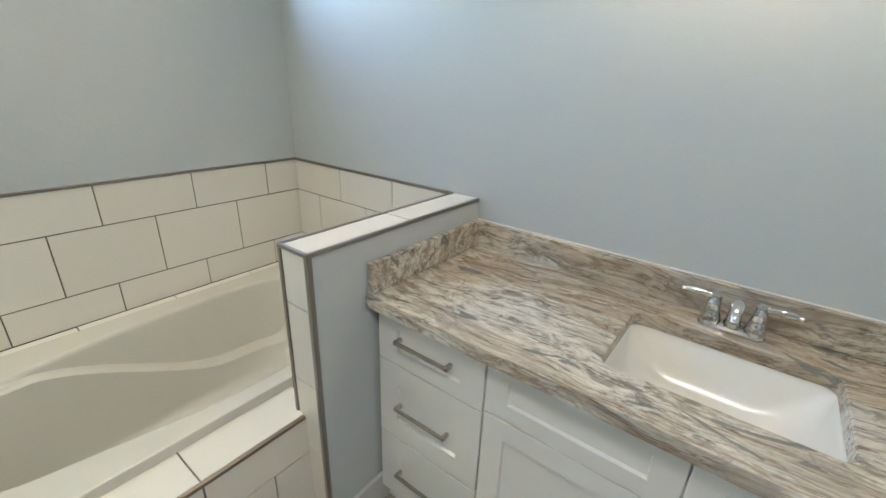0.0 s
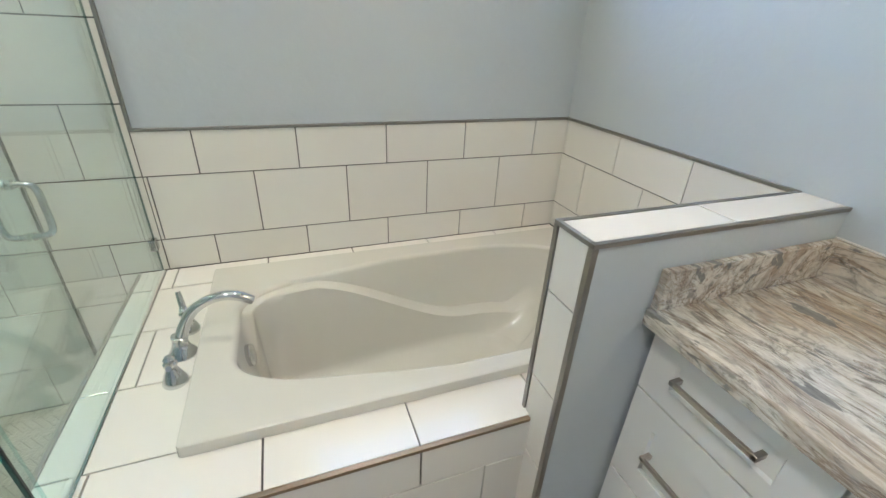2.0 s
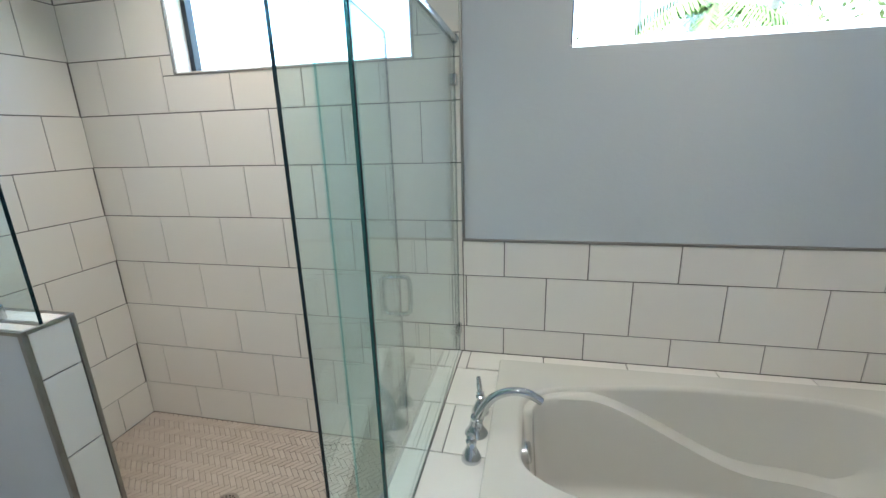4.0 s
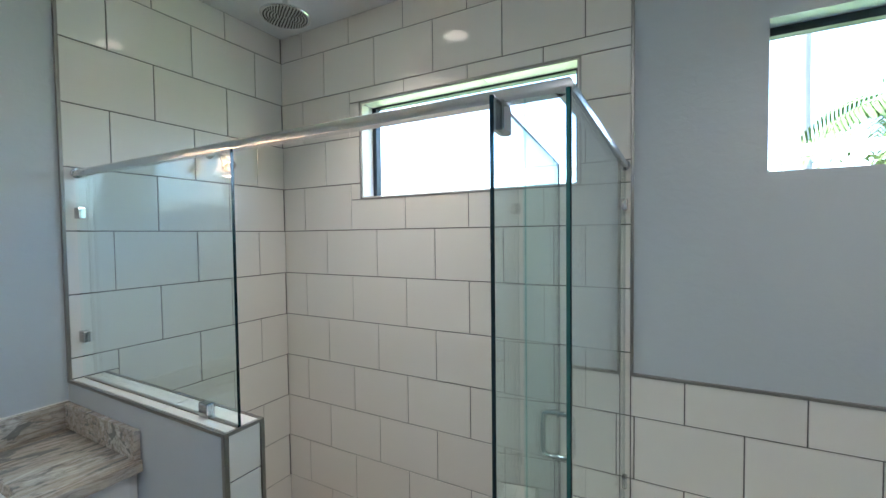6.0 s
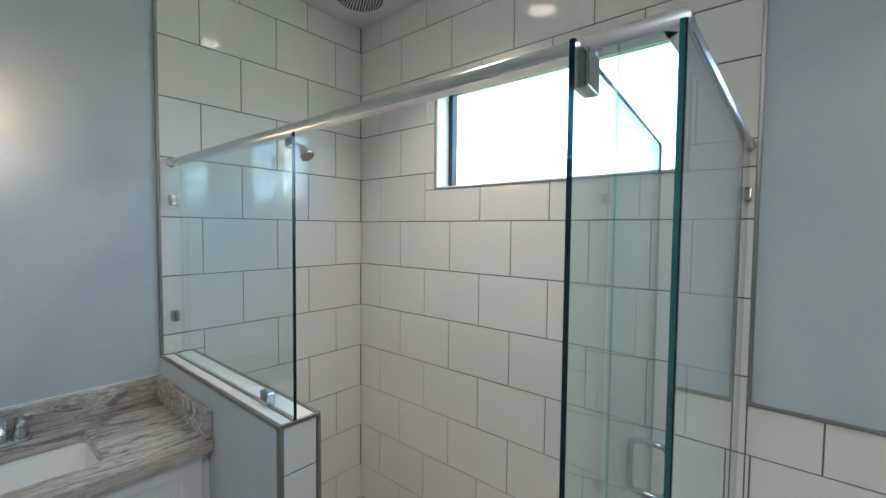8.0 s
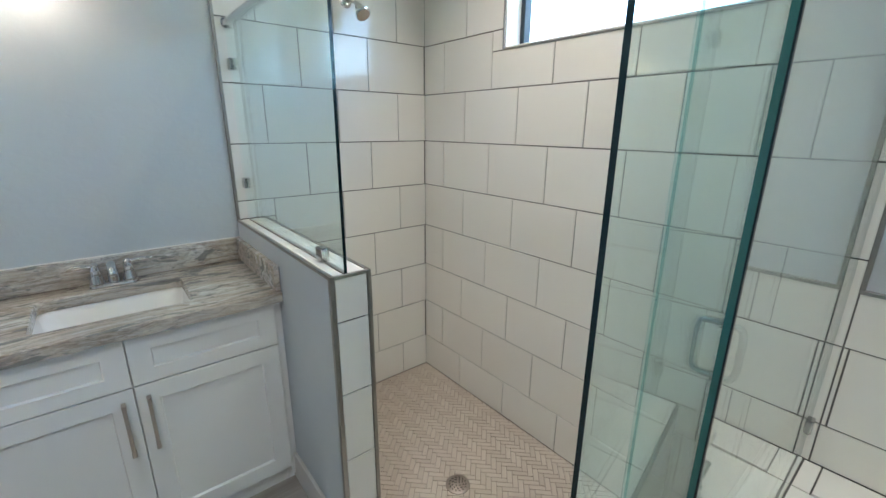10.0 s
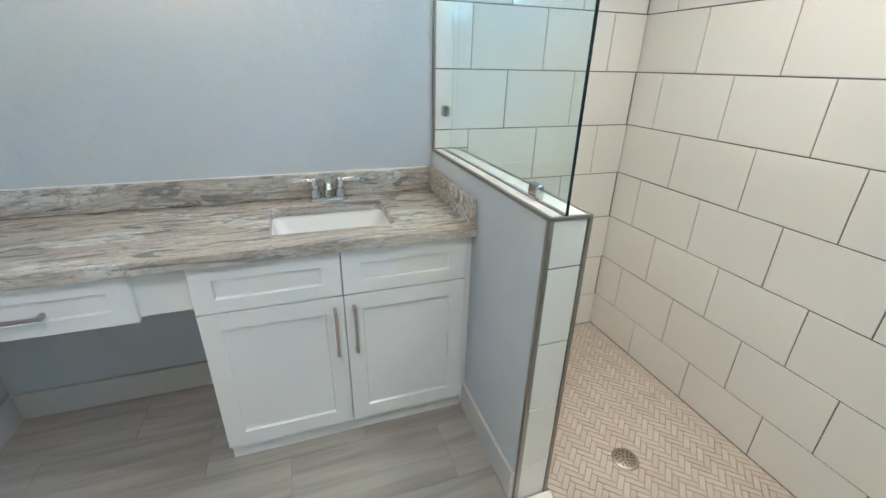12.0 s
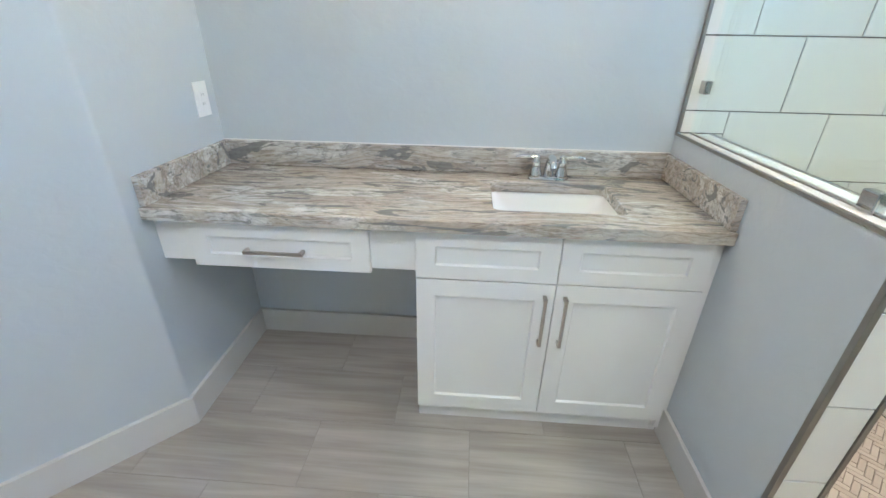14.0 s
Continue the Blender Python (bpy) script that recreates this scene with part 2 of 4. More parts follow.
BULB = glow("lit_bulb", (1.0, 0.82, 0.62), 3.9)
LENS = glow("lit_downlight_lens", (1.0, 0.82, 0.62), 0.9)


def frosted_shade():
    s = Shade("amber_frosted_shade", 0.35, 0, (0.66, 0.56, 0.45))
    through_glass = s.node("ShaderNodeBsdfTranslucent", Color=(0.90, 0.80, 0.68, 1))
    mixer = s.node("ShaderNodeMixShader", Fac=0.85)
    s.link(s.p.outputs[0], mixer.inputs[1])
    s.link(through_glass.outputs[0], mixer.inputs[2])
    s.link(mixer.outputs[0], s.t.nodes["Material Output"].inputs["Surface"])
    return s.m


SHADE_GLASS = frosted_shade()


def ground_mix(name, a, b, scale):
    s = Shade(name, 0.9)
    v = s.coords(world_space=True)
    s.colour(s.mix(s.noise(v, scale, 5), a, b))
    return s.m


LAWN = ground_mix("lawn", (0.12, 0.20, 0.06), (0.18, 0.22, 0.10), 3)
LEAF = ground_mix("palm_leaf", (0.045, 0.095, 0.018), (0.085, 0.125, 0.035), 2)
BUSH = ground_mix("hedge_leaf", (0.05, 0.085, 0.02), (0.13, 0.15, 0.055), 4)
BARK = ground_mix("pale_bark", (0.33, 0.31, 0.28), (0.15, 0.14, 0.125), 9)
ALUMINIUM = Shade("white_aluminium", 0.4, 0, (0.8, 0.8, 0.79)).m

# ---- mesh helpers ----


def mesh_of(name, bm, material):
    me = bpy.data.meshes.new(name)
    bmesh.ops.recalc_face_normals(bm, faces=bm.faces)
    bm.to_mesh(me)
    bm.free()
    for m in material if isinstance(material, (list, tuple)) else (material,):
        me.materials.append(m)
    return me


def smooth(bm, angle=35):
    bmesh.ops.recalc_face_normals(bm, faces=bm.faces)
    bm.normal_update()
    for f in bm.faces:
        f.smooth = True
    for e in bm.edges:
        e.smooth = not (len(e.link_faces) == 2 and e.calc_face_angle(0) > radians(angle))
    return bm


def part(name, bm, material, parent, label=""):
    """One mesh, given in world places, under a thing or a part."""
    ob = new(name, mesh_of(name, bm, material))
    ob.parent = parent
    if not parent.parent:
        ob.matrix_parent_inverse = Matrix.Translation(parent.location).inverted()
    if label:
        ob["label"] = label
    return ob


def thing(name, at, label, category, group="", kind=""):
    ob = new(name)
    ob.location = at
    ob.empty_display_size = 0.05
    return tagged(ob, label, category, group, kind)


def solid(name, bm, material, label, category, kind="structure"):
    return tagged(new(name, mesh_of(name, bm, material)), label, category, kind=kind)


def box(x0, x1, y0, y1, z0, z1, bevel=0.0, bm=None):
    own = bmesh.new()
    bmesh.ops.create_cube(own, size=1)
    for v in own.verts:
        v.co = ((x0 + x1) / 2 + v.co.x * (x1 - x0), (y0 + y1) / 2 + v.co.y * (y1 - y0), (z0 + z1) / 2 + v.co.z * (z1 - z0))
    if bevel:
        bmesh.ops.bevel(own, geom=own.edges[:], offset=bevel, segments=2, affect="EDGES", profile=0.5)
    return own if bm is None else join(bm, own)


def join(bm, other, matrix=None):
    if matrix is not None:
        bmesh.ops.transform(other, matrix=matrix, verts=other.verts)
    me = bpy.data.meshes.new("tmp")
    other.to_mesh(me)
    other.free()
    bm.from_mesh(me)
    bpy.data.meshes.remove(me)
    return bm


def boxes(*spans, bevel=0.0):
    bm = bmesh.new()
    for span in spans:
        box(*span, bevel=bevel, bm=bm)
    return bm


def rings(loops, close_first=False, close_last=False, wrap=False):
    """A skin over closed loops of equally many points."""
    bm = bmesh.new()
    rows = [[bm.verts.new(p) for p in loop] for loop in loops]
    n = len(rows[0])
    for a, b in zip(rows, rows[1:] + rows[:1] if wrap else rows[1:]):
        for i in range(n):
            bm.faces.new((a[i], a[(i + 1) % n], b[(i + 1) % n], b[i]))
    if close_first:
        bm.faces.new(rows[0][::-1])
    if close_last:
        bm.faces.new(rows[-1])
    return bm


def lathe(profile, at, axis=(0, 0, 1), n=24):
    """Radius and height pairs turned about an axis through the place at."""
    q = Vector((0, 0, 1)).rotation_difference(Vector(axis)).to_matrix()
    loops = [[Vector(at) + q @ Vector((r * math.cos(a), r * math.sin(a), h)) for a in (2 * math.pi * i / n for i in range(n))] for r, h in profile]
    return smooth(rings(loops, True, True))


def sweep(points, radii, n=14, squash=1.0):
    """A round bar along a smooth line through the points."""
    pts = [Vector(p) for p in points]
    fine, rad = [], []
    for i in range(len(pts) - 1):
        p0, p1, p2, p3 = pts[max(i - 1, 0)], pts[i], pts[i + 1], pts[min(i + 2, len(pts) - 1)]
        for k in range(6):
            u = k / 6
            fine.append(0.5 * (2 * p1 + (p2 - p0) * u + (2 * p0 - 5 * p1 + 4 * p2 - p3) * u * u + (3 * p1 - p0 - 3 * p2 + p3) * u ** 3))
            rad.append(radii[i] + (radii[i + 1] - radii[i]) * u)
    fine.append(pts[-1])
    rad.append(radii[-1])
    loops, up = [], None
    for i, p in enumerate(fine):
        way = (fine[min(i + 1, len(fine) - 1)] - fine[max(i - 1, 0)]).normalized()
        if up is None:
            up = way.orthogonal().normalized()
        up = (up - way * up.dot(way)).normalized()
        side = way.cross(up)
        loops.append([p + (up * math.cos(a) + side * math.sin(a) * squash) * rad[i] for a in (2 * math.pi * k / n for k in range(n))])
    return smooth(rings(loops, True, True), 50)


def rounded(cx, cy, hx, hy, r, z, per=8):
    """A closed rounded rectangle, counter-clockwise."""
    out = []
    for sx, sy, start in ((1, 1, 0), (-1, 1, 90), (-1, -1, 180), (1, -1, 270)):
        for k in range(per):
            a = radians(start + 90 * k / (per - 1))
            out.append(Vector((cx + sx * (hx - r) + r * math.cos(a), cy + sy * (hy - r) + r * math.sin(a), z)))
    return out


TILE_MESHES = {}


def piece(w, h, d, c, material, key):
    """A tile of w by h, d thick, with its front edges eased by c; its lower left back corner at the origin, its front along z."""
    code = (round(w, 3), round(h, 3), key)
    if code not in TILE_MESHES:
        w, h = code[:2]
        c = min(c, w / 3, h / 3)
        ring = lambda i, z: [(i, i, z), (w - i, i, z), (w - i, h - i, z), (i, h - i, z)]
        verts = ring(0, 0) + ring(0, d - c) + ring(c * 0.3, d - c * 0.3) + ring(c, d)
        faces = [(12, 13, 14, 15)] + [(a + i, a + (i + 1) % 4, a + 4 + (i + 1) % 4, a + 4 + i) for a in (0, 4, 8) for i in range(4)]
        me = bpy.data.meshes.new(key)
        me.from_pydata(verts, [], faces)
        me.materials.append(material)
        TILE_MESHES[code] = me
    return TILE_MESHES[code]


def lay(parent, origin, u, v, w, h, d=0.009, c=0.0015, material=None, name="tile"):
    u, v = Vector(u), Vector(v)
    n = u.cross(v)
    ob = new(name, piece(w, h, d, c, material or TILE, name))
    m = Matrix((u, v, n)).transposed().to_4x4()
    m.translation = Vector(origin) + n * random.uniform(-0.0004, 0.0004)
    ob.matrix_world = m
    ob.parent = parent
    return ob


GAP = 0.0045

# ---- the large structure ----
WEST, SOUTH, NORTH, EAST = 0.006, -0.012, 3.775, 3.62
WIN_Z = (1.842, 2.362)
WIN_1, WIN_2 = (0.607, 1.764), (2.392, 3.56)
DECK_Z, DECK_X, CAP_Z, PAN_Z = 0.515, 1.116, 1.075, -0.077
COUNTER_Z = 0.892

wall_west = solid("wall_west", boxes(
    (-0.16, WEST, -0.3, 4.0, -0.4, WIN_Z[0]), (-0.16, WEST, -0.3, 4.0, WIN_Z[1], 3.1),
    (-0.16, WEST, -0.3, WIN_1[0], WIN_Z[0], WIN_Z[1]), (-0.16, WEST, WIN_1[1], WIN_2[0], WIN_Z[0], WIN_Z[1]),
    (-0.16, WEST, WIN_2[1], 4.0, WIN_Z[0], WIN_Z[1])), PAINT, "blue-grey painted wall with two high windows, tiled below", "wall")
wall_south = solid("wall_south", box(WEST, 3.0, SOUTH - 0.15, SOUTH, -0.4, 3.1), PAINT, "pale blue-grey painted wall, tiled inside the shower", "wall")
wall_north = solid("wall_north", box(WEST, 3.9, NORTH, NORTH + 0.15, -0.4, 3.1), PAINT, "pale blue-grey painted wall with light orange-peel texture", "wall")
solid("wall_east", box(EAST, EAST + 0.15, 1.2, NORTH, -0.4, 3.1), PAINT, "pale blue-grey painted wall", "wall")
bend = [(2.970 - 0.025 * math.cos(radians(k * 7.6)), 0.586 + 0.025 * math.sin(radians(k * 7.6))) for k in range(7)]
corner = [(2.945, SOUTH - 0.15), (EAST + 0.15, SOUTH - 0.15), (EAST + 0.15, 1.33), (EAST, 1.31)] + bend[::-1]
solid("wall_angle", smooth(rings([[Vector((x, y, z)) for x, y in corner] for z in (-0.4, 3.1)], True, True), 30), PAINT, "pale blue painted wall with an angled corner", "wall")
solid("ceiling", box(-0.16, EAST + 0.15, -0.2, 4.0, CEILING, CEILING + 0.15), CEILING_PAINT, "plain grey-white painted ceiling", "ceiling")
floor = solid("floor", box(1.02, EAST + 0.1, -0.1, 3.9, -0.3, -0.0022), JOINT, "grey wood-grain porcelain plank tile floor", "floor")
shower_floor = solid("shower_floor", box(WEST, 1.06, SOUTH, 1.87, -0.3, PAN_Z - 0.008), TAN_GROUT, "beige herringbone mosaic shower floor", "shower floor")
threshold = solid("threshold", box(0.955, 1.102, 0.96, 1.87, -0.3, 0.0), GROUT, "low white tiled shower threshold", "threshold")
half_wall_south = solid("half_wall_south", box(0.978, 1.098, SOUTH, 0.981, -0.3, CAP_Z - 0.009), PAINT, "painted half wall with tiled end and cap", "half wall")
half_wall_north = solid("half_wall_north", box(1.09, 1.207, 3.004, NORTH, -0.1, CAP_Z - 0.009), PAINT, "painted half wall with tiled end and cap", "half wall")
deck = solid("tub_deck", boxes(
    (0.935, DECK_X, 1.864, NORTH, -0.3, DECK_Z - 0.009), (WEST, 0.935, 1.864, 2.17, -0.3, DECK_Z - 0.009),
    (WEST, 0.165, 2.17, 3.70, -0.3, DECK_Z - 0.009), (WEST, 0.935, 3.70, NORTH, -0.3, DECK_Z - 0.009)), GROUT, "white tiled deck around the bathtub", "tub deck")

# grout beds behind the tiles
TOP_TILE = 1.066
part("grout_bed", boxes(
    (WEST, 0.0125, SOUTH, 1.962, -0.3, WIN_Z[0]), (WEST, 0.0125, SOUTH, 1.962, WIN_Z[1], CEILING),
    (WEST, 0.0125, SOUTH, WIN_1[0], WIN_Z[0], WIN_Z[1]), (WEST, 0.0125, WIN_1[1], 1.962, WIN_Z[0], WIN_Z[1]),
    (WEST, 0.0125, 1.962, NORTH, DECK_Z - 0.009, TOP_TILE)), GROUT, wall_west)
part("grout_bed", box(0.0125, 1.090, SOUTH, -0.0045, -0.3, CEILING), GROUT, wall_south)
part("grout_bed", box(0.0125, 1.09, NORTH - 0.0055, NORTH, DECK_Z - 0.009, TOP_TILE), GROUT, wall_north)
part("grout_bed", box(0.99, 1.086, 0.981, 0.9855, -0.3, CAP_Z - 0.009), GROUT, half_wall_south)
part("grout_bed", box(0.9735, 0.978, SOUTH, 0.981, -0.3, CAP_Z - 0.009), GROUT, half_wall_south)
part("grout_bed", box(0.99, 1.086, SOUTH, 0.981, CAP_Z - 0.009, CAP_Z - 0.0045), GROUT, half_wall_south)
part("grout_bed", box(1.102, 1.196, 2.9995, 3.004, 0.0, CAP_Z - 0.009), GROUT, half_wall_north)
part("grout_bed", box(1.102, 1.199, 3.004, NORTH, CAP_Z - 0.009, CAP_Z - 0.0045), GROUT, half_wall_north)

# metal edge trim
ET = 0.011


def trim(name, spans, parent, material=TRIM_METAL):
    for span in spans:
        part(name, box(*span, bevel=0.0012), material, parent, "grey metal tile edge trim" if material is TRIM_METAL else "bronze metal tile edge trim")


trim("edge_trim", [(WEST, 0.021, 1.960, 1.960 + ET, TOP_TILE + ET, CEILING), (WEST, 0.021, 1.960, NORTH, TOP_TILE, TOP_TILE + ET),
                   (WEST, 0.020, WIN_1[0] - 0.008, WIN_1[0], WIN_Z[0] - 0.008, WIN_Z[1] + 0.008), (WEST, 0.020, WIN_1[1], WIN_1[1] + 0.008, WIN_Z[0] - 0.008, WIN_Z[1] + 0.008),
                   (WEST, 0.020, WIN_1[0], WIN_1[1], WIN_Z[0] - 0.008, WIN_Z[0]), (WEST, 0.020, WIN_1[0], WIN_1[1], WIN_Z[1], WIN_Z[1] + 0.008)], wall_west)
trim("edge_trim", [(1.090, 1.090 + ET, SOUTH, 0.004, CAP_Z, CEILING)], wall_south)
trim("edge_trim", [(0.021, 1.09, NORTH - 0.014, NORTH, TOP_TILE, TOP_TILE + ET)], wall_north)
trim("edge_trim", [(1.086, 1.101, 0.978, 0.993, 0.0, CAP_Z - 0.010), (0.966, 0.979, 0.980, 0.993, -0.1, CAP_Z - 0.010),
                   (1.089, 1.101, SOUTH, 0.993, CAP_Z - 0.010, CAP_Z + 0.001), (0.967, 0.979, SOUTH, 0.993, CAP_Z - 0.010, CAP_Z + 0.001),
                   (0.979, 1.089, 0.982, 0.993, CAP_Z - 0.010, CAP_Z + 0.001)], half_wall_south)
trim("edge_trim", [(1.196, 1.211, 2.992, 3.007, 0.0, CAP_Z - 0.010), (1.079, 1.092, 2.992, 3.006, DECK_Z, CAP_Z - 0.010),
                   (1.199, 1.211, 2.992, NORTH, CAP_Z - 0.010, CAP_Z + 0.001), (1.079, 1.091, 2.992, NORTH, CAP_Z - 0.010, CAP_Z + 0.001),
                   (1.091, 1.199, 2.992, 3.003, CAP_Z - 0.010, CAP_Z + 0.001)], half_wall_north)
trim("edge_trim", [(DECK_X - 0.001, DECK_X + 0.012, 1.853, 2.993, DECK_Z - 0.011, DECK_Z)], deck, BRONZE_METAL)
trim("edge_trim", [(0.03, DECK_X - 0.001, 1.852, 1.863, DECK_Z - 0.011, DECK_Z)], deck)

# baseboards
BASE = [(2.062, 2.945, SOUTH, 0.004), (2.929, 2.945, 0.004, 0.60)]
for x0, x1, y0, y1 in BASE:
    solid("baseboard", box(x0, x1, y0, y1, 0.0, 0.13, 0.003), WHITE_PAINT, "white painted baseboard along the wall", "baseboard")
solid("baseboard", box(1.098, 1.112, 0.49, 0.978, 0.0, 0.13, 0.003), WHITE_PAINT, "white painted baseboard at the half wall", "baseboard")
solid("baseboard", box(1.207, 1.222, 3.007, 3.26, 0.0, 0.13, 0.003), WHITE_PAINT, "white painted baseboard at the half wall", "baseboard")
slant = [(2.929, 0.604), (2.949, 0.600), (EAST, 1.306), (EAST - 0.011, 1.321)]
solid("baseboard", rings([[Vector((x, y, z)) for x, y in slant] for z in (0.0, 0.13)], True, True), WHITE_PAINT, "white painted baseboard along the angled wall", "baseboard")
solid("baseboard", box(EAST - 0.015, EAST, 1.34, NORTH, 0.0, 0.13, 0.003), WHITE_PAINT, "white painted baseboard along the wall", "baseboard")

# windows
for number, span in ((1, WIN_1), (2, WIN_2)):
    w = thing("window_%d" % number, (-0.1, sum(span) / 2, WIN_Z[0]), "black-framed high window with clear glass, closed", "window", kind="structure")
    y0, y1, z0, z1 = span[0], span[1], *WIN_Z
    f, side = ((0.017, 0.032) if number == 1 else (0.030, 0.012))
    for s4 in ((-0.125, -0.08, y0, y0 + side, z0, z1), (-0.125, -0.08, y1 - side, y1, z0, z1), (-0.125, -0.08, y0 + side, y1 - side, z0, z0 + 0.009), (-0.125, -0.08, y0 + side, y1 - side, z1 - f, z1)):
        part("window_frame", box(*s4, bevel=0.002), FRAME_BLACK, w)
    pane = part("pane", box(-0.106, -0.102, y0 + side, y1 - side, z0 + 0.009, z1 - f), PANE, w)
    pane.visible_shadow = False
part("reveal_lining", boxes((-0.08, 0.012, WIN_1[0] + 0.0, WIN_1[0] + 0.008, *WIN_Z), (-0.08, 0.012, WIN_1[1] - 0.008, WIN_1[1], *WIN_Z),
     (-0.08, 0.012, *WIN_1, WIN_Z[0], WIN_Z[0] + 0.008), (-0.08, 0.012, WIN_1[0], 0.966, WIN_Z[1] - 0.008, WIN_Z[1]),
     (-0.08, 0.012, 0.970, 1.328, WIN_Z[1] - 0.008, WIN_Z[1]), (-0.08, 0.012, 1.332, WIN_1[1], WIN_Z[1] - 0.008, WIN_Z[1])), TILE, wall_west, "white tiled window reveal")

# ---- bathtub ----
tub = thing("bathtub", (0.52, 2.94, DECK_Z), "glossy white drop-in acrylic bathtub with sculpted armrest", "bathtub")
TX0, TX1, TY0, TY1, RIM = 0.124, 0.974, 2.141, 3.752, 0.549
tcx, tcy, thx, thy = (TX0 + TX1) / 2, (TY0 + TY1) / 2, (TX1 - TX0) / 2, (TY1 - TY0) / 2


def ease(a, b, t):
    t = min(max((t - a) / (b - a), 0.0), 1.0)
    return t * t * (3 - 2 * t)


def armrest(y):
    """Height of the armrest ledge along the rear wall of the tub."""
    return 0.540 - 0.277 * ease(2.42, 3.16, y)


LEDGE, LEVELS = (15, 21), 37
UNIT = rounded(0, 0, 1, 1, 0.52, 0, 24)
LONG = [i for i in range(len(UNIT)) if (UNIT[i] - UNIT[(i + 1) % len(UNIT)]).length > 0.3]


def divided(loop):
    """The same loop with its long sides cut into short pieces."""
    out = []
    for i, p in enumerate(loop):
        q = loop[(i + 1) % len(loop)]
        out += [p.lerp(q, j / 16) for j in range(16)] if i in LONG else [p]
    return out


def end_curve(v, k):
    """The foot end of the hollow has tighter corners than the head end, and they open towards the bottom."""
    q, f = v + 1, 0.60 + 0.40 * k
    return (q * f if q < 0.52 else 0.52 * f + (q - 0.52) * (2 - 0.52 * f) / 1.48) - 1


def basin_loop(i):
    """One level of the tub's hollow, from 0 at the rim to LEVELS at the foot of its walls; the rear wall steps in at the armrest."""
    k = i / LEVELS
    y0, y1 = 2.254 + 0.060 * k, 3.60 - 0.26 * k ** 1.2
    out = []
    for p in divided(UNIT):
        y = (y0 + y1) / 2 + end_curve(p.y, k) * (y1 - y0) / 2
        s = ease(2.25, 2.95, y)
        back, front = 0.315 - 0.085 * s, 0.815 + 0.085 * s
        top, foot = RIM - 0.016, RIM - 0.381
        even = top + (foot - top) * k
        rear = ease(0.08, 0.50, -p.x) * (1 - ease(3.36, 3.52, y))
        arm = min(armrest(y), top - 0.004)
        (a, b), n = LEDGE, LEVELS
        if i <= a:
            stepped, over = top + (arm - top) * i / a, 0.0
        elif i <= b:
            stepped, over = arm - 0.006 * ((i - a) / (b - a)) ** 3, (i - a) / (b - a)
        else:
            stepped, over = arm - 0.006 + (foot - arm + 0.006) * (i - b) / (n - b), 1.0
        z = even + (stepped - even) * rear
        waist = 0.05 * (top - z) / (top - foot)
        x = (back + front) / 2 + p.x * ((front - back) / 2 - waist) + (0.046 * ease(2.30, 2.54, y) + 0.022 * ease(2.5, 2.85, y)) * over * rear
        out.append(Vector((x, y, z)))
    return out


loops = [divided(loop) for loop in (rounded(tcx, tcy, thx, thy, 0.012, DECK_Z, 24), rounded(tcx, tcy, thx - 0.001, thy - 0.001, 0.012, RIM - 0.006, 24),
         rounded(tcx, tcy, thx - 0.002, thy - 0.002, 0.012, RIM - 0.002, 24), rounded(tcx, tcy, thx - 0.005, thy - 0.005, 0.012, RIM, 24), rounded(tcx, tcy, thx - 0.008, thy - 0.008, 0.012, RIM, 24))]
lip = [Vector((p.x, p.y, RIM)) for p in basin_loop(0)]
centre = Vector((0.56, 2.93, RIM))
for grow, drop in ((0.024, 0.0), (0.018, 0.0), (0.010, 0.002), (0.002, 0.009)):
    loops.append([p + (p - centre).normalized() * grow - Vector((0, 0, drop)) for p in lip])
for i in range(LEVELS + 1):
    loops.append(basin_loop(i))
low = loops[-1]
mid = sum(low, Vector()) / len(low)
for shrink, drop in ((0.97, 0.014), (0.90, 0.026), (0.72, 0.032), (0.4, 0.034), (0.05, 0.035)):
    loops.append([Vector((mid.x + (p.x - mid.x) * shrink, mid.y + (p.y - mid.y) * shrink, low[0].z - drop)) for p in low])
part("shell", smooth(rings(loops, False, True), 40), TUB_WHITE, tub)
overflow = part("overflow_plate", lathe([(0.0, 0.006), (0.020, 0.006), (0.033, 0.003), (0.037, -0.001), (0.037, -0.014)], (0.578, 2.281, 0.458), (0.06, 1, 0.17)), CHROME, tub, "round chrome overflow plate")
part("drain", lathe([(0.0, 0.004), (0.02, 0.005), (0.034, 0.002), (0.036, 0.0)], (0.57, 2.47, 0.132)), CHROME, tub, "chrome tub drain")

# ---- tub filler ----
filler = thing("tub_filler", (0.585, 2.10, DECK_Z), "polished chrome arched tub spout on the tiled deck", "tub faucet")
FX, FY = 0.585, 2.095
part("spout_base", lathe([(0.039, 0.0), (0.041, 0.005), (0.037, 0.013), (0.027, 0.027), (0.0215, 0.046), (0.0185, 0.062)], (FX, FY, DECK_Z)), CHROME, filler)
part("spout", sweep([(FX, FY + 0.006, DECK_Z + 0.055), (FX, FY + 0.020, DECK_Z + 0.094), (FX, FY + 0.052, DECK_Z + 0.146), (FX, FY + 0.094, DECK_Z + 0.175), (FX, FY + 0.140, DECK_Z + 0.186), (FX, FY + 0.182, DECK_Z + 0.178), (FX, FY + 0.220, DECK_Z + 0.156)],
                    [0.0185, 0.0170, 0.0155, 0.0148, 0.0150, 0.0160, 0.0140]), CHROME, filler)
part("collar", lathe([(0.019, -0.004), (0.0235, -0.001), (0.0235, 0.006), (0.019, 0.009)], (FX, FY + 0.003, DECK_Z + 0.062), (0, 0.14, 1)), CHROME, filler)
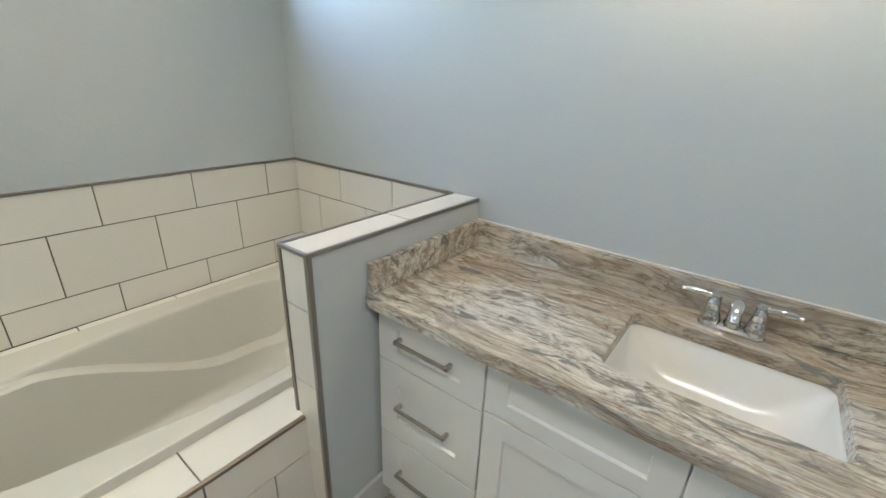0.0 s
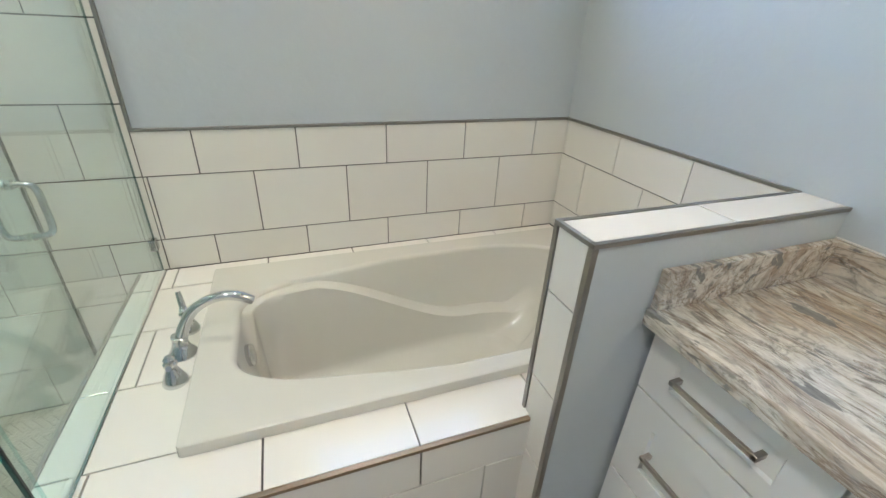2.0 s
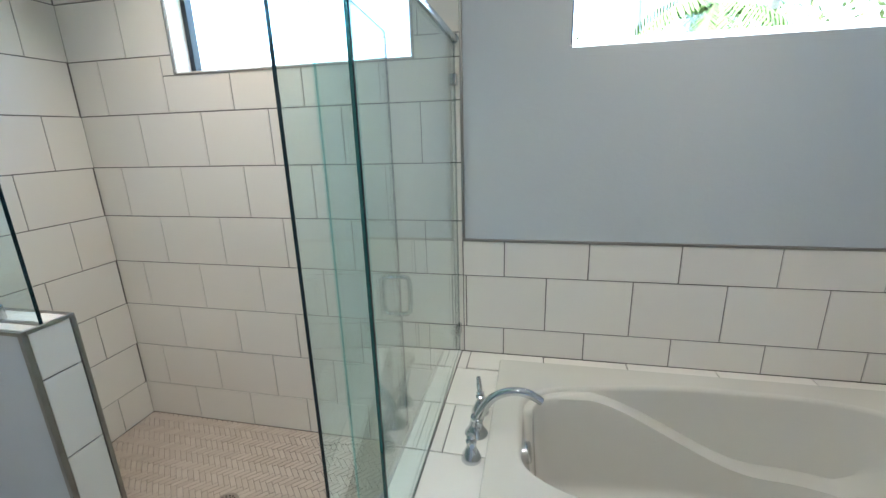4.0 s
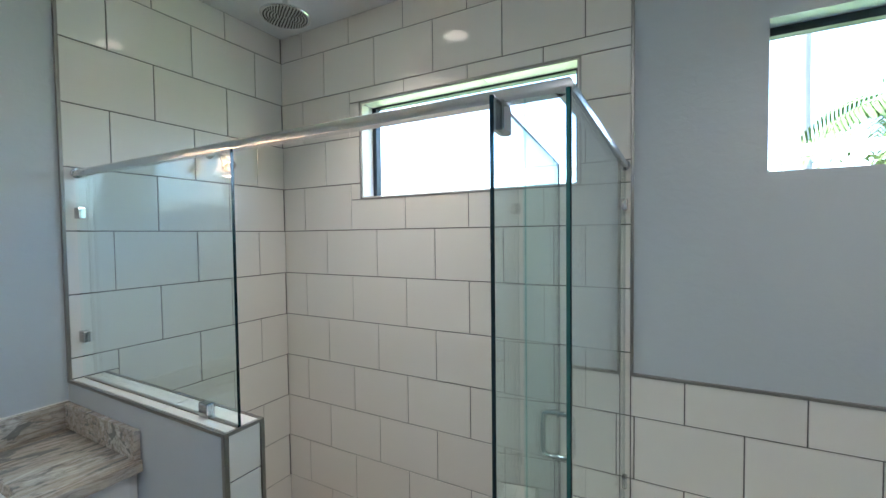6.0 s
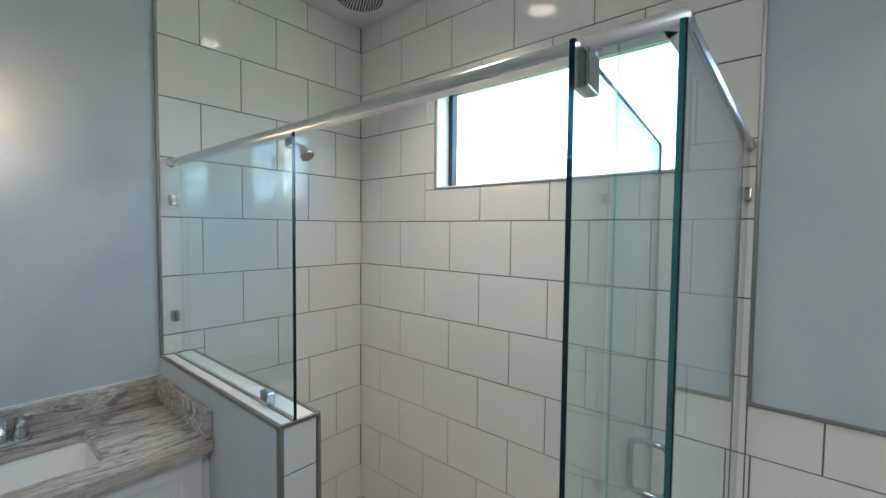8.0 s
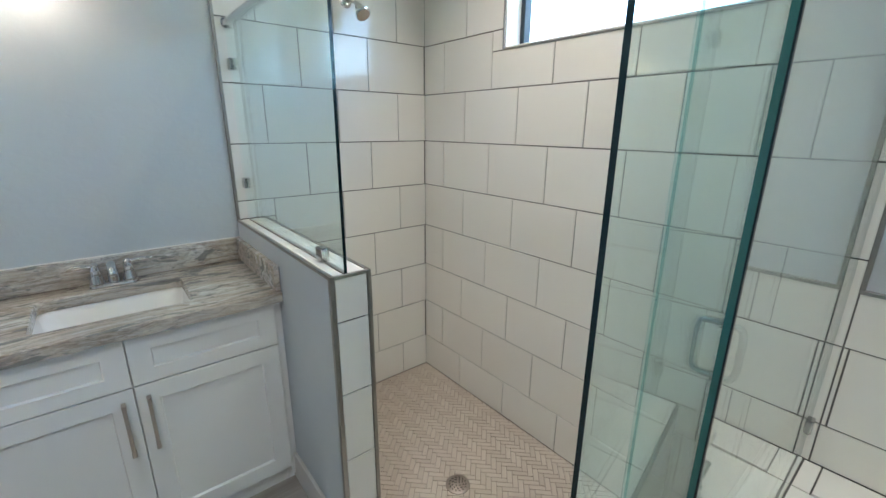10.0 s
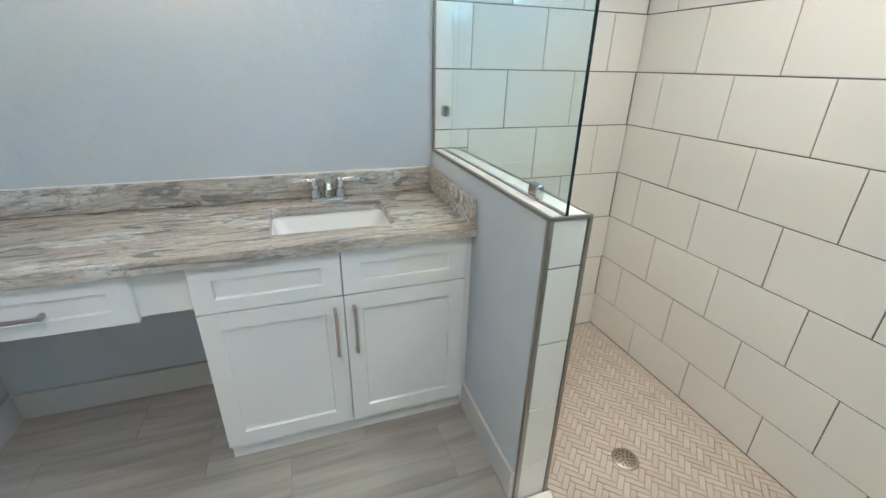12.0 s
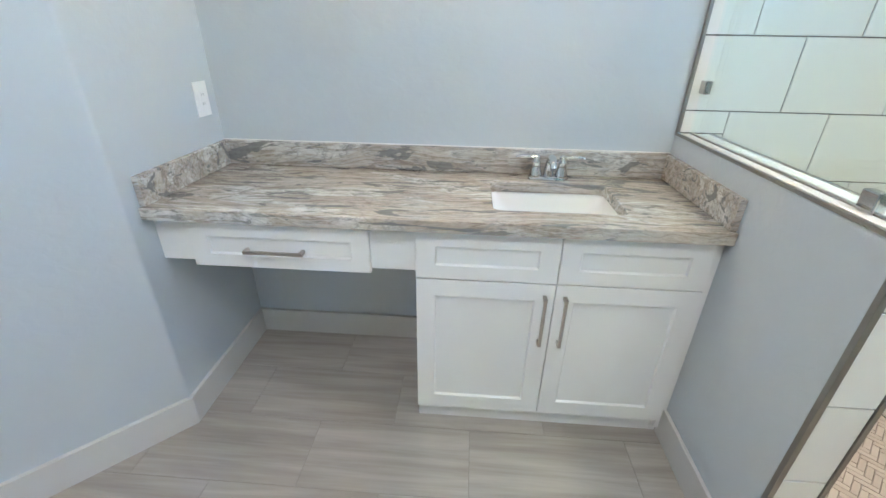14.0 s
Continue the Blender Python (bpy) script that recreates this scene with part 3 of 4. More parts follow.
for hx, group in ((0.705, "front"), (0.465, "rear")):
    h = thing("tub_faucet_handle", (hx, FY, DECK_Z), "polished chrome lever handle on the tub deck", "faucet handle", "tub filler handles")
    part("body", lathe([(0.033, 0.0), (0.034, 0.005), (0.030, 0.016), (0.022, 0.034), (0.015, 0.050), (0.013, 0.058), (0.018, 0.063), (0.018, 0.069), (0.012, 0.075), (0.015, 0.083), (0.009, 0.092)], (hx, FY, DECK_Z)), CHROME, h)
    lift = (-0.035, -0.012, 0.062) if group == "rear" else (0.050, 0.010, 0.022)
    top = Vector((hx, FY, DECK_Z + 0.068))
    part("lever", sweep([top, top + Vector(lift) * 0.5, top + Vector(lift)], [0.0085, 0.0105, 0.0075]), CHROME, h)

# ---- shower glass ----


def pane_of(name, corners, n, thick, parent, label="", edge=None):
    """A glass sheet: the outline of its face, and its thickness along n; edges take the second material."""
    n = Vector(n).normalized() * thick / 2
    bm = bmesh.new()
    a = [bm.verts.new(Vector(c) + n) for c in corners]
    b = [bm.verts.new(Vector(c) - n) for c in corners]
    bm.faces.new(a)
    bm.faces.new(b[::-1])
    k = len(corners)
    for i in range(k):
        bm.faces.new((a[i], b[i], b[(i + 1) % k], a[(i + 1) % k])).material_index = 1
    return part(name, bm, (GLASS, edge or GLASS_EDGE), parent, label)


GX, GY, GT = 1.048, 1.938, 0.010
RAIL_Z = 1.890


def clip(at, size, parent):
    x, y, z = at
    sx, sy, sz = size
    part("clip", box(x - sx / 2, x + sx / 2, y - sy / 2, y + sy / 2, z - sz / 2, z + sz / 2, 0.004), CLIP_CHROME, parent, "chrome glass clip")


p1 = thing("shower_glass_panel", (GX, 0.5, CAP_Z), "fixed clear green-tinted glass panel on the half wall", "glass panel", "shower glass")
pane_of("sheet", [(GX, -0.001, CAP_Z + 0.002), (GX, 0.988, CAP_Z + 0.002), (GX, 0.988, RAIL_Z), (GX, -0.001, RAIL_Z)], (1, 0, 0), GT, p1)
clip((GX, 0.018, 1.742), (0.026, 0.040, 0.046), p1)
clip((GX, 0.018, 1.243), (0.026, 0.040, 0.046), p1)
clip((GX, 0.828, CAP_Z + 0.024), (0.028, 0.046, 0.046), p1)
part("sealant", boxes((GX - 0.007, GX + 0.007, 0.0, 0.985, CAP_Z, CAP_Z + 0.004)), TRIM_METAL, p1)
p2 = thing("shower_glass_panel", (0.53, GY, DECK_Z), "fixed clear green-tinted glass panel on the tub deck", "glass panel", "shower glass")
EX, EY = 1.088, 1.950
# this sheet's edges take the teal with the light put into its colour
pane_of("sheet", [(0.019, GY, DECK_Z + 0.002), (EX, EY, DECK_Z + 0.002), (EX, EY, RAIL_Z - 0.003), (0.019, GY, RAIL_Z - 0.003)], (0, 1, 0), 0.0070, p2, "", LIT_EDGE)
clip((0.034, GY, 1.747), (0.036, 0.026, 0.046), p2)
clip((0.034, GY, 0.640), (0.036, 0.026, 0.046), p2)
# narrow near-black strip beside the teal end of the sheet
part("edge_strip", box(EX - 0.004, EX + 0.0008, EY + 0.0036, EY + 0.0056, DECK_Z + 0.003, RAIL_Z - 0.004), GLASS_EDGE, p2, "thin dark strip along the glass edge")
part("sealant", boxes((0.02, GX, GY - 0.007, GY + 0.007, DECK_Z, DECK_Z + 0.003)), CAULK, p2)
p3 = thing("shower_glass_panel", (GX, 1.89, DECK_Z), "narrow fixed glass panel beside the shower door", "glass panel", "shower glass")
pane_of("sheet", [(GX, 1.862, DECK_Z + 0.002), (GX, GY + 0.004, DECK_Z + 0.002), (GX, GY + 0.004, RAIL_Z), (GX, 1.862, RAIL_Z)], (1, 0, 0), GT, p3, "", CLEAR_EDGE)
part("edge_strip", box(GX - 0.0055, GX + 0.0055, 1.8585, 1.8615, DECK_Z + 0.003, RAIL_Z - 0.004), GLASS, p3, "clear edge seal")
part("sealant", box(GX - 0.007, GX + 0.007, 1.866, GY - 0.008, DECK_Z, DECK_Z + 0.003), CAULK, p3)


def rail_bar(a, b, parent):
    """A header bar with a domed top, mitred by its ends as given."""
    prof = [(-0.0155, 0.0), (0.0155, 0.0), (0.0165, 0.010), (0.0140, 0.020), (0.008, 0.027), (0.0, 0.0295), (-0.008, 0.027), (-0.0140, 0.020), (-0.0165, 0.010)]
    (ax, ay, asl), (bx, by, bsl) = a, b
    way = Vector((bx - ax, by - ay, 0)).normalized()
    side = Vector((way.y, -way.x, 0))
    loop = lambda x, y, slope: [Vector((x, y, RAIL_Z - 0.002)) + side * u + way * u * slope + Vector((0, 0, h)) for u, h in prof]
    return part("bar", smooth(rings([loop(*a), loop(*b)], True, True), 50), RAIL_METAL, parent)


header = thing("shower_header_rail", (GX, 1.0, RAIL_Z), "satin metal header rail along the top of the shower glass", "rail")
rail_bar((GX, -0.002, 0.0), (GX, GY, 1.0), header)
rail_bar((GX, GY, 1.0), (0.019, GY, 0.0), header)
for at, axis in (((GX, 0.0, RAIL_Z + 0.012), (0, 1, 0)), ((0.018, GY, RAIL_Z + 0.012), (1, 0, 0))):
    part("flange", lathe([(0.021, -0.004), (0.021, 0.008), (0.018, 0.012), (0.0, 0.012)], at, axis), CHROME, header)

door = thing("shower_door", (1.052, 1.817, 0.02), "clear green-tinted glass shower door swung open inward", "shower door", kind="")
DA, DB = Vector((1.126, 1.826)), Vector((0.302, 1.747))
dw = (DB - DA).normalized()
dn = Vector((-dw.y, dw.x, 0))
at_door = lambda d, z, off=0.0: Vector((DA.x + dw.x * d, DA.y + dw.y * d, z)) + dn * off
wide = (DB - DA).length
pane_of("sheet", [at_door(0, 0.02), at_door(wide, 0.02), at_door(wide, RAIL_Z - 0.006), at_door(0, RAIL_Z - 0.006)], dn, 0.008, door)
hinge_turn = Matrix((Vector((dw.x, dw.y, 0)), dn, Vector((0, 0, 1)))).transposed().to_4x4()
for z0, z1 in ((RAIL_Z - 0.060, RAIL_Z - 0.004), (0.018, 0.074)):
    m = hinge_turn.copy()
    m.translation = at_door(0.066, 0)
    bm = bmesh.new()
    join(bm, box(-0.030, 0.030, -0.012, 0.012, z0, z1, 0.003), m)
    part("pivot_hinge", bm, CLIP_CHROME, door, "chrome pivot hinge")
for off in (1, -1):
    d0, z0, z1, out = wide - 0.062, 0.852, 1.006, 0.055 * off
    line = [at_door(d0, z0, 0.004 * off), at_door(d0, z0, out * 0.6), at_door(d0, z0 + 0.009, out * 0.90), at_door(d0, z0 + 0.034, out),
            at_door(d0, (z0 + z1) / 2, out), at_door(d0, z1 - 0.034, out), at_door(d0, z1 - 0.009, out * 0.90), at_door(d0, z1, out * 0.6), at_door(d0, z1, 0.004 * off)]
    part("pull_handle", sweep(line, [0.0095] * len(line)), CHROME, door, "chrome D-shaped pull handle")
    for z in (z0, z1):
        part("handle_washer", lathe([(0.0, 0.0), (0.014, 0.0), (0.014, 0.004), (0.0, 0.004)], at_door(d0, z, 0.005 * off), dn * off, 16), CHROME, door)

# ---- shower fittings ----
rain = thing("rain_shower_head", (0.56, 0.666, CEILING), "round chrome rain shower head hanging from the ceiling", "shower head")
RX, RY = 0.56, 0.666
part("arm", lathe([(0.0105, 0.0), (0.0105, 0.25)], (RX, RY, CEILING - 0.25)), CHROME, rain)
part("flange", lathe([(0.026, 0.0), (0.031, 0.006), (0.031, 0.012)], (RX, RY, CEILING - 0.012)), CHROME, rain)
part("collar", lathe([(0.018, 0.0), (0.022, 0.006), (0.018, 0.022), (0.012, 0.026)], (RX, RY, 2.578)), CHROME, rain)
plate = part("disc", lathe([(0.0, 0.0), (0.100, 0.0), (0.103, 0.003), (0.103, 0.007), (0.09, 0.012), (0.02, 0.016)], (RX, RY, 2.562), n=40), CHROME, rain)
nozzles = bmesh.new()
for ring_no in range(1, 8):
    for k in range(ring_no * 6):
        a = 2 * math.pi * k / (ring_no * 6)
        r = 0.0125 * ring_no
        join(nozzles, lathe([(0.0026, 0.0), (0.0032, 0.004)], (RX + r * math.cos(a), RY + r * math.sin(a), 2.5590), n=6))
part("nozzles", nozzles, DARK, plate, "dark rubber spray nozzles")
spray = thing("wall_shower_head", (0.493, 0.0, 2.074), "small chrome shower head on a wall arm", "shower head")
part("flange", lathe([(0.0, 0.010), (0.018, 0.010), (0.029, 0.004), (0.031, 0.0)], (0.493, 0.0, 2.074), (0, 1, 0)), CHROME, spray)
part("arm", sweep([(0.493, 0.0, 2.074), (0.490, 0.05, 2.070), (0.487, 0.09, 2.050), (0.485, 0.115, 2.030)], [0.0085] * 4), CHROME, spray)
part("head", lathe([(0.012, -0.03), (0.016, -0.018), (0.020, 0.0), (0.034, 0.026), (0.037, 0.038), (0.033, 0.042), (0.0, 0.042)], (0.485, 0.122, 2.022), (-0.05, 0.66, -0.75)), (CHROME), spray)
part("face", lathe([(0.030, 0.0), (0.030, 0.002), (0.0, 0.003)], Vector((0.485, 0.122, 2.022)) + Vector((-0.05, 0.66, -0.75)).normalized() * 0.042, (-0.05, 0.66, -0.75)), DRAIN_METAL, spray)
drain = thing("floor_drain", (0.53, 0.922, PAN_Z), "round brushed metal drain in the mosaic floor", "drain")
part("plate", lathe([(0.055, -0.004), (0.055, 0.0035), (0.052, 0.005), (0.0, 0.005)], (0.53, 0.922, PAN_Z), n=32), DRAIN_METAL, drain)
slots = bmesh.new()
for r, count in ((0.012, 4), (0.025, 9), (0.037, 14)):
    for k in range(count):
        a = 2 * math.pi * (k + 0.3 * r * 40) / count
        m = Matrix.Translation((0.53 + r * math.cos(a), 0.922 + r * math.sin(a), 0)) @ Matrix.Rotation(a + 0.8, 4, "Z")
        join(slots, box(-0.0048, 0.0048, -0.0022, 0.0022, PAN_Z + 0.0045, PAN_Z + 0.0056), m)
part("slots", slots, DARK, drain, "dark drain slots")

# ---- vanities ----


def shaker(name, x0, x1, z0, z1, face, s, parent, rail=0.064, label=""):
    """A door or drawer front with a recessed panel; it faces along s in y."""
    t, rec, r2, e = 0.019, 0.009, min(rail, (z1 - z0) * 0.30), 0.0016
    loop = lambda i, j, depth: [Vector((x, face - s * depth, z)) for x, z in ((x0 + i, z0 + j), (x1 - i, z0 + j), (x1 - i, z1 - j), (x0 + i, z1 - j))]
    bm = rings([loop(0, 0, t), loop(0, 0, e), loop(e * 0.3, e * 0.3, e * 0.3), loop(e, e, 0), loop(rail - 0.001, r2 - 0.001, 0), loop(rail, r2, 0.001), loop(rail + 0.0035, r2 + 0.0035, rec)], True, True)
    return part(name, bm, CABINET, parent, label)


def pull(cx, cz, face, s, along, length, parent):
    """A square bar pull on two posts."""
    h, y1, y0 = length / 2, face + s * 0.031, face + s * 0.022
    bm = bmesh.new()
    lo, hi = min(y0, y1), max(y0, y1)
    p0, p1 = min(face, y1), max(face, y1)
    if along == "x":
        box(cx - h, cx + h, lo, hi, cz - 0.0055, cz + 0.0055, 0.0015, bm)
        for d in (-h + 0.006, h - 0.006):
            box(cx + d - 0.006, cx + d + 0.006, p0, p1 - 0.001, cz - 0.0065, cz + 0.0065, 0.0015, bm)
    else:
        box(cx - 0.0055, cx + 0.0055, lo, hi, cz - h, cz + h, 0.0015, bm)
        for d in (-h + 0.006, h - 0.006):
            box(cx - 0.0065, cx + 0.0065, p0, p1 - 0.001, cz + d - 0.006, cz + d + 0.006, 0.0015, bm)
    part("pull_handle", bm, NICKEL, parent, "brushed nickel bar pull")


def sink_base(x0, x1, face, wall, s, group):
    cab = thing("sink_cabinet", ((x0 + x1) / 2, (face + wall) / 2, 0), "white shaker sink cabinet with two closed doors", "cabinet", group)
    body0, body1 = sorted((wall + s * 0.002, face - s * 0.020))
    part("body", boxes((x0, x1, body0, body1, 0.088, COUNTER_Z - 0.2), (x0, x0 + 0.018, body0, body1, COUNTER_Z - 0.2, COUNTER_Z - 0.041), (x1 - 0.018, x1, body0, body1, COUNTER_Z - 0.2, COUNTER_Z - 0.041),
                       (x0, x1, *sorted((face - s * 0.038, face - s * 0.020)), COUNTER_Z - 0.2, COUNTER_Z - 0.041), bevel=0.0008), CABINET, cab)
    k0, k1 = sorted((wall + s * 0.01, face - s * 0.036))
    part("toe_kick", box(x0 + 0.012, x1 - 0.002, k0, k1, 0.0, 0.088), CABINET, cab)
    mid = (x0 + x1) / 2
    for a, b, hx in ((x0 + 0.001, mid - 0.0016, mid - 0.034), (mid + 0.0016, x1 - 0.001, mid + 0.034)):
        shaker("drawer_front", a, b, 0.674, 0.842, face, s, cab)
        d = shaker("door", a, b, 0.086, 0.669, face, s, cab)
        pull(hx, 0.532, face, s, "z", 0.195, d)
    return cab


def drawer_stack(x0, x1, face, wall, s, group):
    cab = thing("drawer_cabinet", ((x0 + x1) / 2, (face + wall) / 2, 0), "white shaker cabinet with three closed drawers", "cabinet", group)
    body0, body1 = sorted((wall + s * 0.002, face - s * 0.020))
    part("body", box(x0, x1, body0, body1, 0.088, COUNTER_Z - 0.041, 0.0008), CABINET, cab)
    k0, k1 = sorted((wall + s * 0.01, face - s * 0.036))
    part("toe_kick", box(x0 + 0.002, x1 - 0.002, k0, k1, 0.0, 0.088), CABINET, cab)
    for z0, z1, hz in ((0.662, 0.842, 0.764), (0.361, 0.656, 0.514), (0.086, 0.355, 0.222)):
        d = shaker("drawer", x0 + 0.002, x1 - 0.0016, z0, z1, face, s, cab, 0.078)
        pull((x0 + x1) / 2 - 0.006, hz, face, s, "x", 0.20, d)
    return cab


def countertop(x0, x1, y0, y1, sx, sy, hx, hy, front, group, edges, stone, colours):
    """A stone slab with a rounded sink cutout, and low upstands at the back and the sides named in edges."""
    at = ((x0 + x1) / 2, (y0 + y1) / 2, COUNTER_Z - 0.04)
    top = thing("countertop", at, "polished streaked %s stone countertop with backsplash" % colours, "countertop", group)
    cx, cy, ox, oy = (x0 + x1) / 2, (y0 + y1) / 2, (x1 - x0) / 2, (y1 - y0) / 2
    z0, z1, b = COUNTER_Z - 0.04, COUNTER_Z, 0.004
    loops = [rounded(cx, cy, ox, oy, 0.004, z0), rounded(cx, cy, ox, oy, 0.004, z1 - b), rounded(cx, cy, ox - b * 0.3, oy - b * 0.3, 0.004, z1 - b * 0.3), rounded(cx, cy, ox - b, oy - b, 0.004, z1),
             rounded(sx, sy, hx + 0.003, hy + 0.003, 0.033, z1), rounded(sx, sy, hx, hy, 0.03, z1 - 0.003), rounded(sx, sy, hx, hy, 0.03, z0)]
    part("slab", smooth(rings(loops, wrap=True), 30), stone, top)
    back = y0 if front > 0 else y1
    h = 0.100
    by = sorted((back, back + front * 0.02))
    part("backsplash", box(x0 + (0.02 if "w" in edges else 0), x1 - (0.02 if "e" in edges else 0), *by, z1 + 0.0005, z1 + h, 0.002), stone, top)
    fy = sorted((back, (y1 if front > 0 else y0) - front * 0.012))
    if "w" in edges:
        part("side_splash", box(x0, x0 + 0.02, *fy, z1 + 0.0005, z1 + h, 0.002), stone, top)
    if "e" in edges:
        part("side_splash", box(x1 - 0.02, x1, *fy, z1 + 0.0005, z1 + h, 0.002), stone, top)
    part("sealant", box(x0, x1, *sorted((back, back + front * 0.005)), z1 + h, z1 + h + 0.004, 0.001), CAULK, top, "white caulk line")
    return top


def sink(sx, sy, hx, hy, group):
    at = (sx, sy, COUNTER_Z - 0.2)
    ob = thing("undermount_sink", at, "white rectangular undermount sink, empty", "sink", group)
    z = COUNTER_Z - 0.0405
    loops = [rounded(sx, sy, hx + 0.03, hy + 0.03, 0.04, z), rounded(sx, sy, hx + 0.006, hy + 0.006, 0.034, z), rounded(sx, sy, hx + 0.001, hy + 0.001, 0.034, z - 0.006)]
    for d, inset, r in ((0.02, 0.004, 0.04), (0.05, 0.011, 0.055), (0.08, 0.022, 0.075), (0.105, 0.036, 0.09), (0.124, 0.054, 0.10), (0.137, 0.077, 0.10), (0.144, 0.105, 0.09), (0.147, 0.13, 0.07)):
        i = min(inset, hy - 0.03)
        loops.append(rounded(sx, sy, hx - inset, hy - i, min(r, hy - i - 0.005), z - d))
    outer = [rounded(sx, sy, hx - 0.03, hy - 0.03, 0.05, z - 0.162), rounded(sx, sy, hx + 0.012, hy + 0.012, 0.05, z - 0.10), rounded(sx, sy, hx + 0.03, hy + 0.03, 0.05, z - 0.012)]
    part("basin", smooth(rings(loops, False, True), 45), SINK_WHITE, ob)
    part("outer_shell", smooth(rings(outer, True, False), 45), SINK_WHITE, ob)
    part("drain", lathe([(0.022, 0.0), (0.022, 0.003), (0.016, 0.005), (0.0, 0.004)], (sx, sy, z - 0.1468)), CHROME, ob, "chrome sink drain")
    return ob


def faucet(fx, fy, s, group):
    """A two-handle centre-set faucet; its spout reaches along s in y."""
    ob = thing("sink_faucet", (fx, fy, COUNTER_Z), "polished chrome two-handle bathroom faucet", "faucet", group)
    z = COUNTER_Z
    loops = [rounded(fx, fy, 0.079, 0.025, 0.024, z), rounded(fx, fy, 0.079, 0.025, 0.024, z + 0.008), rounded(fx, fy, 0.074, 0.021, 0.020, z + 0.015), rounded(fx, fy, 0.06, 0.012, 0.011, z + 0.018)]
    part("base", smooth(rings(loops, True, True), 40), CHROME, ob)
    part("spout", sweep([(fx, fy, z + 0.012), (fx, fy + s * 0.002, z + 0.05), (fx, fy + s * 0.018, z + 0.083), (fx, fy + s * 0.052, z + 0.094), (fx, fy + s * 0.085, z + 0.082), (fx, fy + s * 0.098, z + 0.066)], [0.021, 0.017, 0.0155, 0.0150, 0.0130, 0.0115]), CHROME, ob)
    for d in (-1, 1):
        hx = fx + d * 0.051
        stem = part("handle", lathe([(0.026, 0.010), (0.0255, 0.022), (0.0195, 0.044), (0.0160, 0.064), (0.0180, 0.069), (0.0145, 0.076), (0.0140, 0.090), (0.007, 0.097)], (hx, fy, z)), CHROME, ob)
        part("lever", sweep([(hx, fy, z + 0.084), (hx + d * 0.020, fy + s * 0.003, z + 0.088), (hx + d * 0.040, fy + s * 0.005, z + 0.090), (hx + d * 0.060, fy + s * 0.006, z + 0.090), (hx + d * 0.074, fy + s * 0.006, z + 0.089), (hx + d * 0.082, fy + s * 0.006, z + 0.088)], [0.0098, 0.0072, 0.0098, 0.0092, 0.0060, 0.0075], squash=0.9), CHROME, stem)
    return ob


G2, G1 = "vanity on the south wall", "vanity on the north wall"
sink_base(1.127, 2.060, 0.520, SOUTH, 1, G2)
filler_strip = thing("cabinet_filler", (1.112, 0.49, 0), "narrow white filler strip beside the cabinet", "filler strip", G2)
part("strip", box(1.0995, 1.1265, 0.480, 0.502, 0.03, 0.851, 0.001), CABINET, filler_strip)
part("toe_kick", box(1.1125, 1.138, 0.30, 0.485, 0.0, 0.086), CABINET, filler_strip)
knee = thing("knee_drawer", (2.49, 0.3, 0.69), "white make-up vanity drawer over an open knee space", "drawer", G2)
part("apron", box(2.062, 2.944, 0.478, 0.497, 0.689, 0.8515, 0.001), CABINET, knee)
part("rear_rail", box(2.062, 2.944, -0.010, 0.010, 0.75, 0.8515), CABINET, knee)
front = shaker("drawer", 2.211, 2.818, 0.681, 0.840, 0.520, 1, knee, 0.062)
part("drawer_box", box(2.24, 2.79, 0.05, 0.476, 0.70, 0.80), CABINET, knee)
pull(2.527, 0.752, 0.520, 1, "x", 0.20, front)
countertop(1.0995, 2.944, SOUTH + 0.001, 0.545, 1.594, 0.2775, 0.219, 0.1525, 1, G2, "we", GRANITE_CREAM, "cream, tan and grey")
sink(1.594, 0.2775, 0.219, 0.1525, G2)
faucet(1.585, 0.070, 1, G2)

drawer_stack(1.220, 1.616, 3.220, NORTH, -1, G1)
sink_base(1.619, 2.556, 3.220, NORTH, -1, G1)
drawer_stack(2.559, 2.955, 3.220, NORTH, -1, G1)
countertop(1.2085, 2.985, 3.180, NORTH - 0.001, 2.087, 3.4755, 0.228, 0.158, -1, G1, "w", GRANITE_BROWN, "brown, cream and white")
sink(2.087, 3.4755, 0.228, 0.158, G1)
faucet(2.087, 3.692, -1, G1)

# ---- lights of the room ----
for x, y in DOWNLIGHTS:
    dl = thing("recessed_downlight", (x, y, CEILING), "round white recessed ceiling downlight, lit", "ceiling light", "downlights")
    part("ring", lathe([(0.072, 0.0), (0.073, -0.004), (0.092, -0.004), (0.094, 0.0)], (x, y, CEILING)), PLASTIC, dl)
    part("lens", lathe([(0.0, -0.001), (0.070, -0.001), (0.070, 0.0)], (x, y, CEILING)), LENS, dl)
# rim around the added, unseen fill lamp
x, y = FILL_LIGHT
fl = thing("unseen_fill_light", (x, y, CEILING), "round white flush fill light, lit, added out of view", "ceiling light")
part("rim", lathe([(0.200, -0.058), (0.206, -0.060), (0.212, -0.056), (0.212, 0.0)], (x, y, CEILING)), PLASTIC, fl)


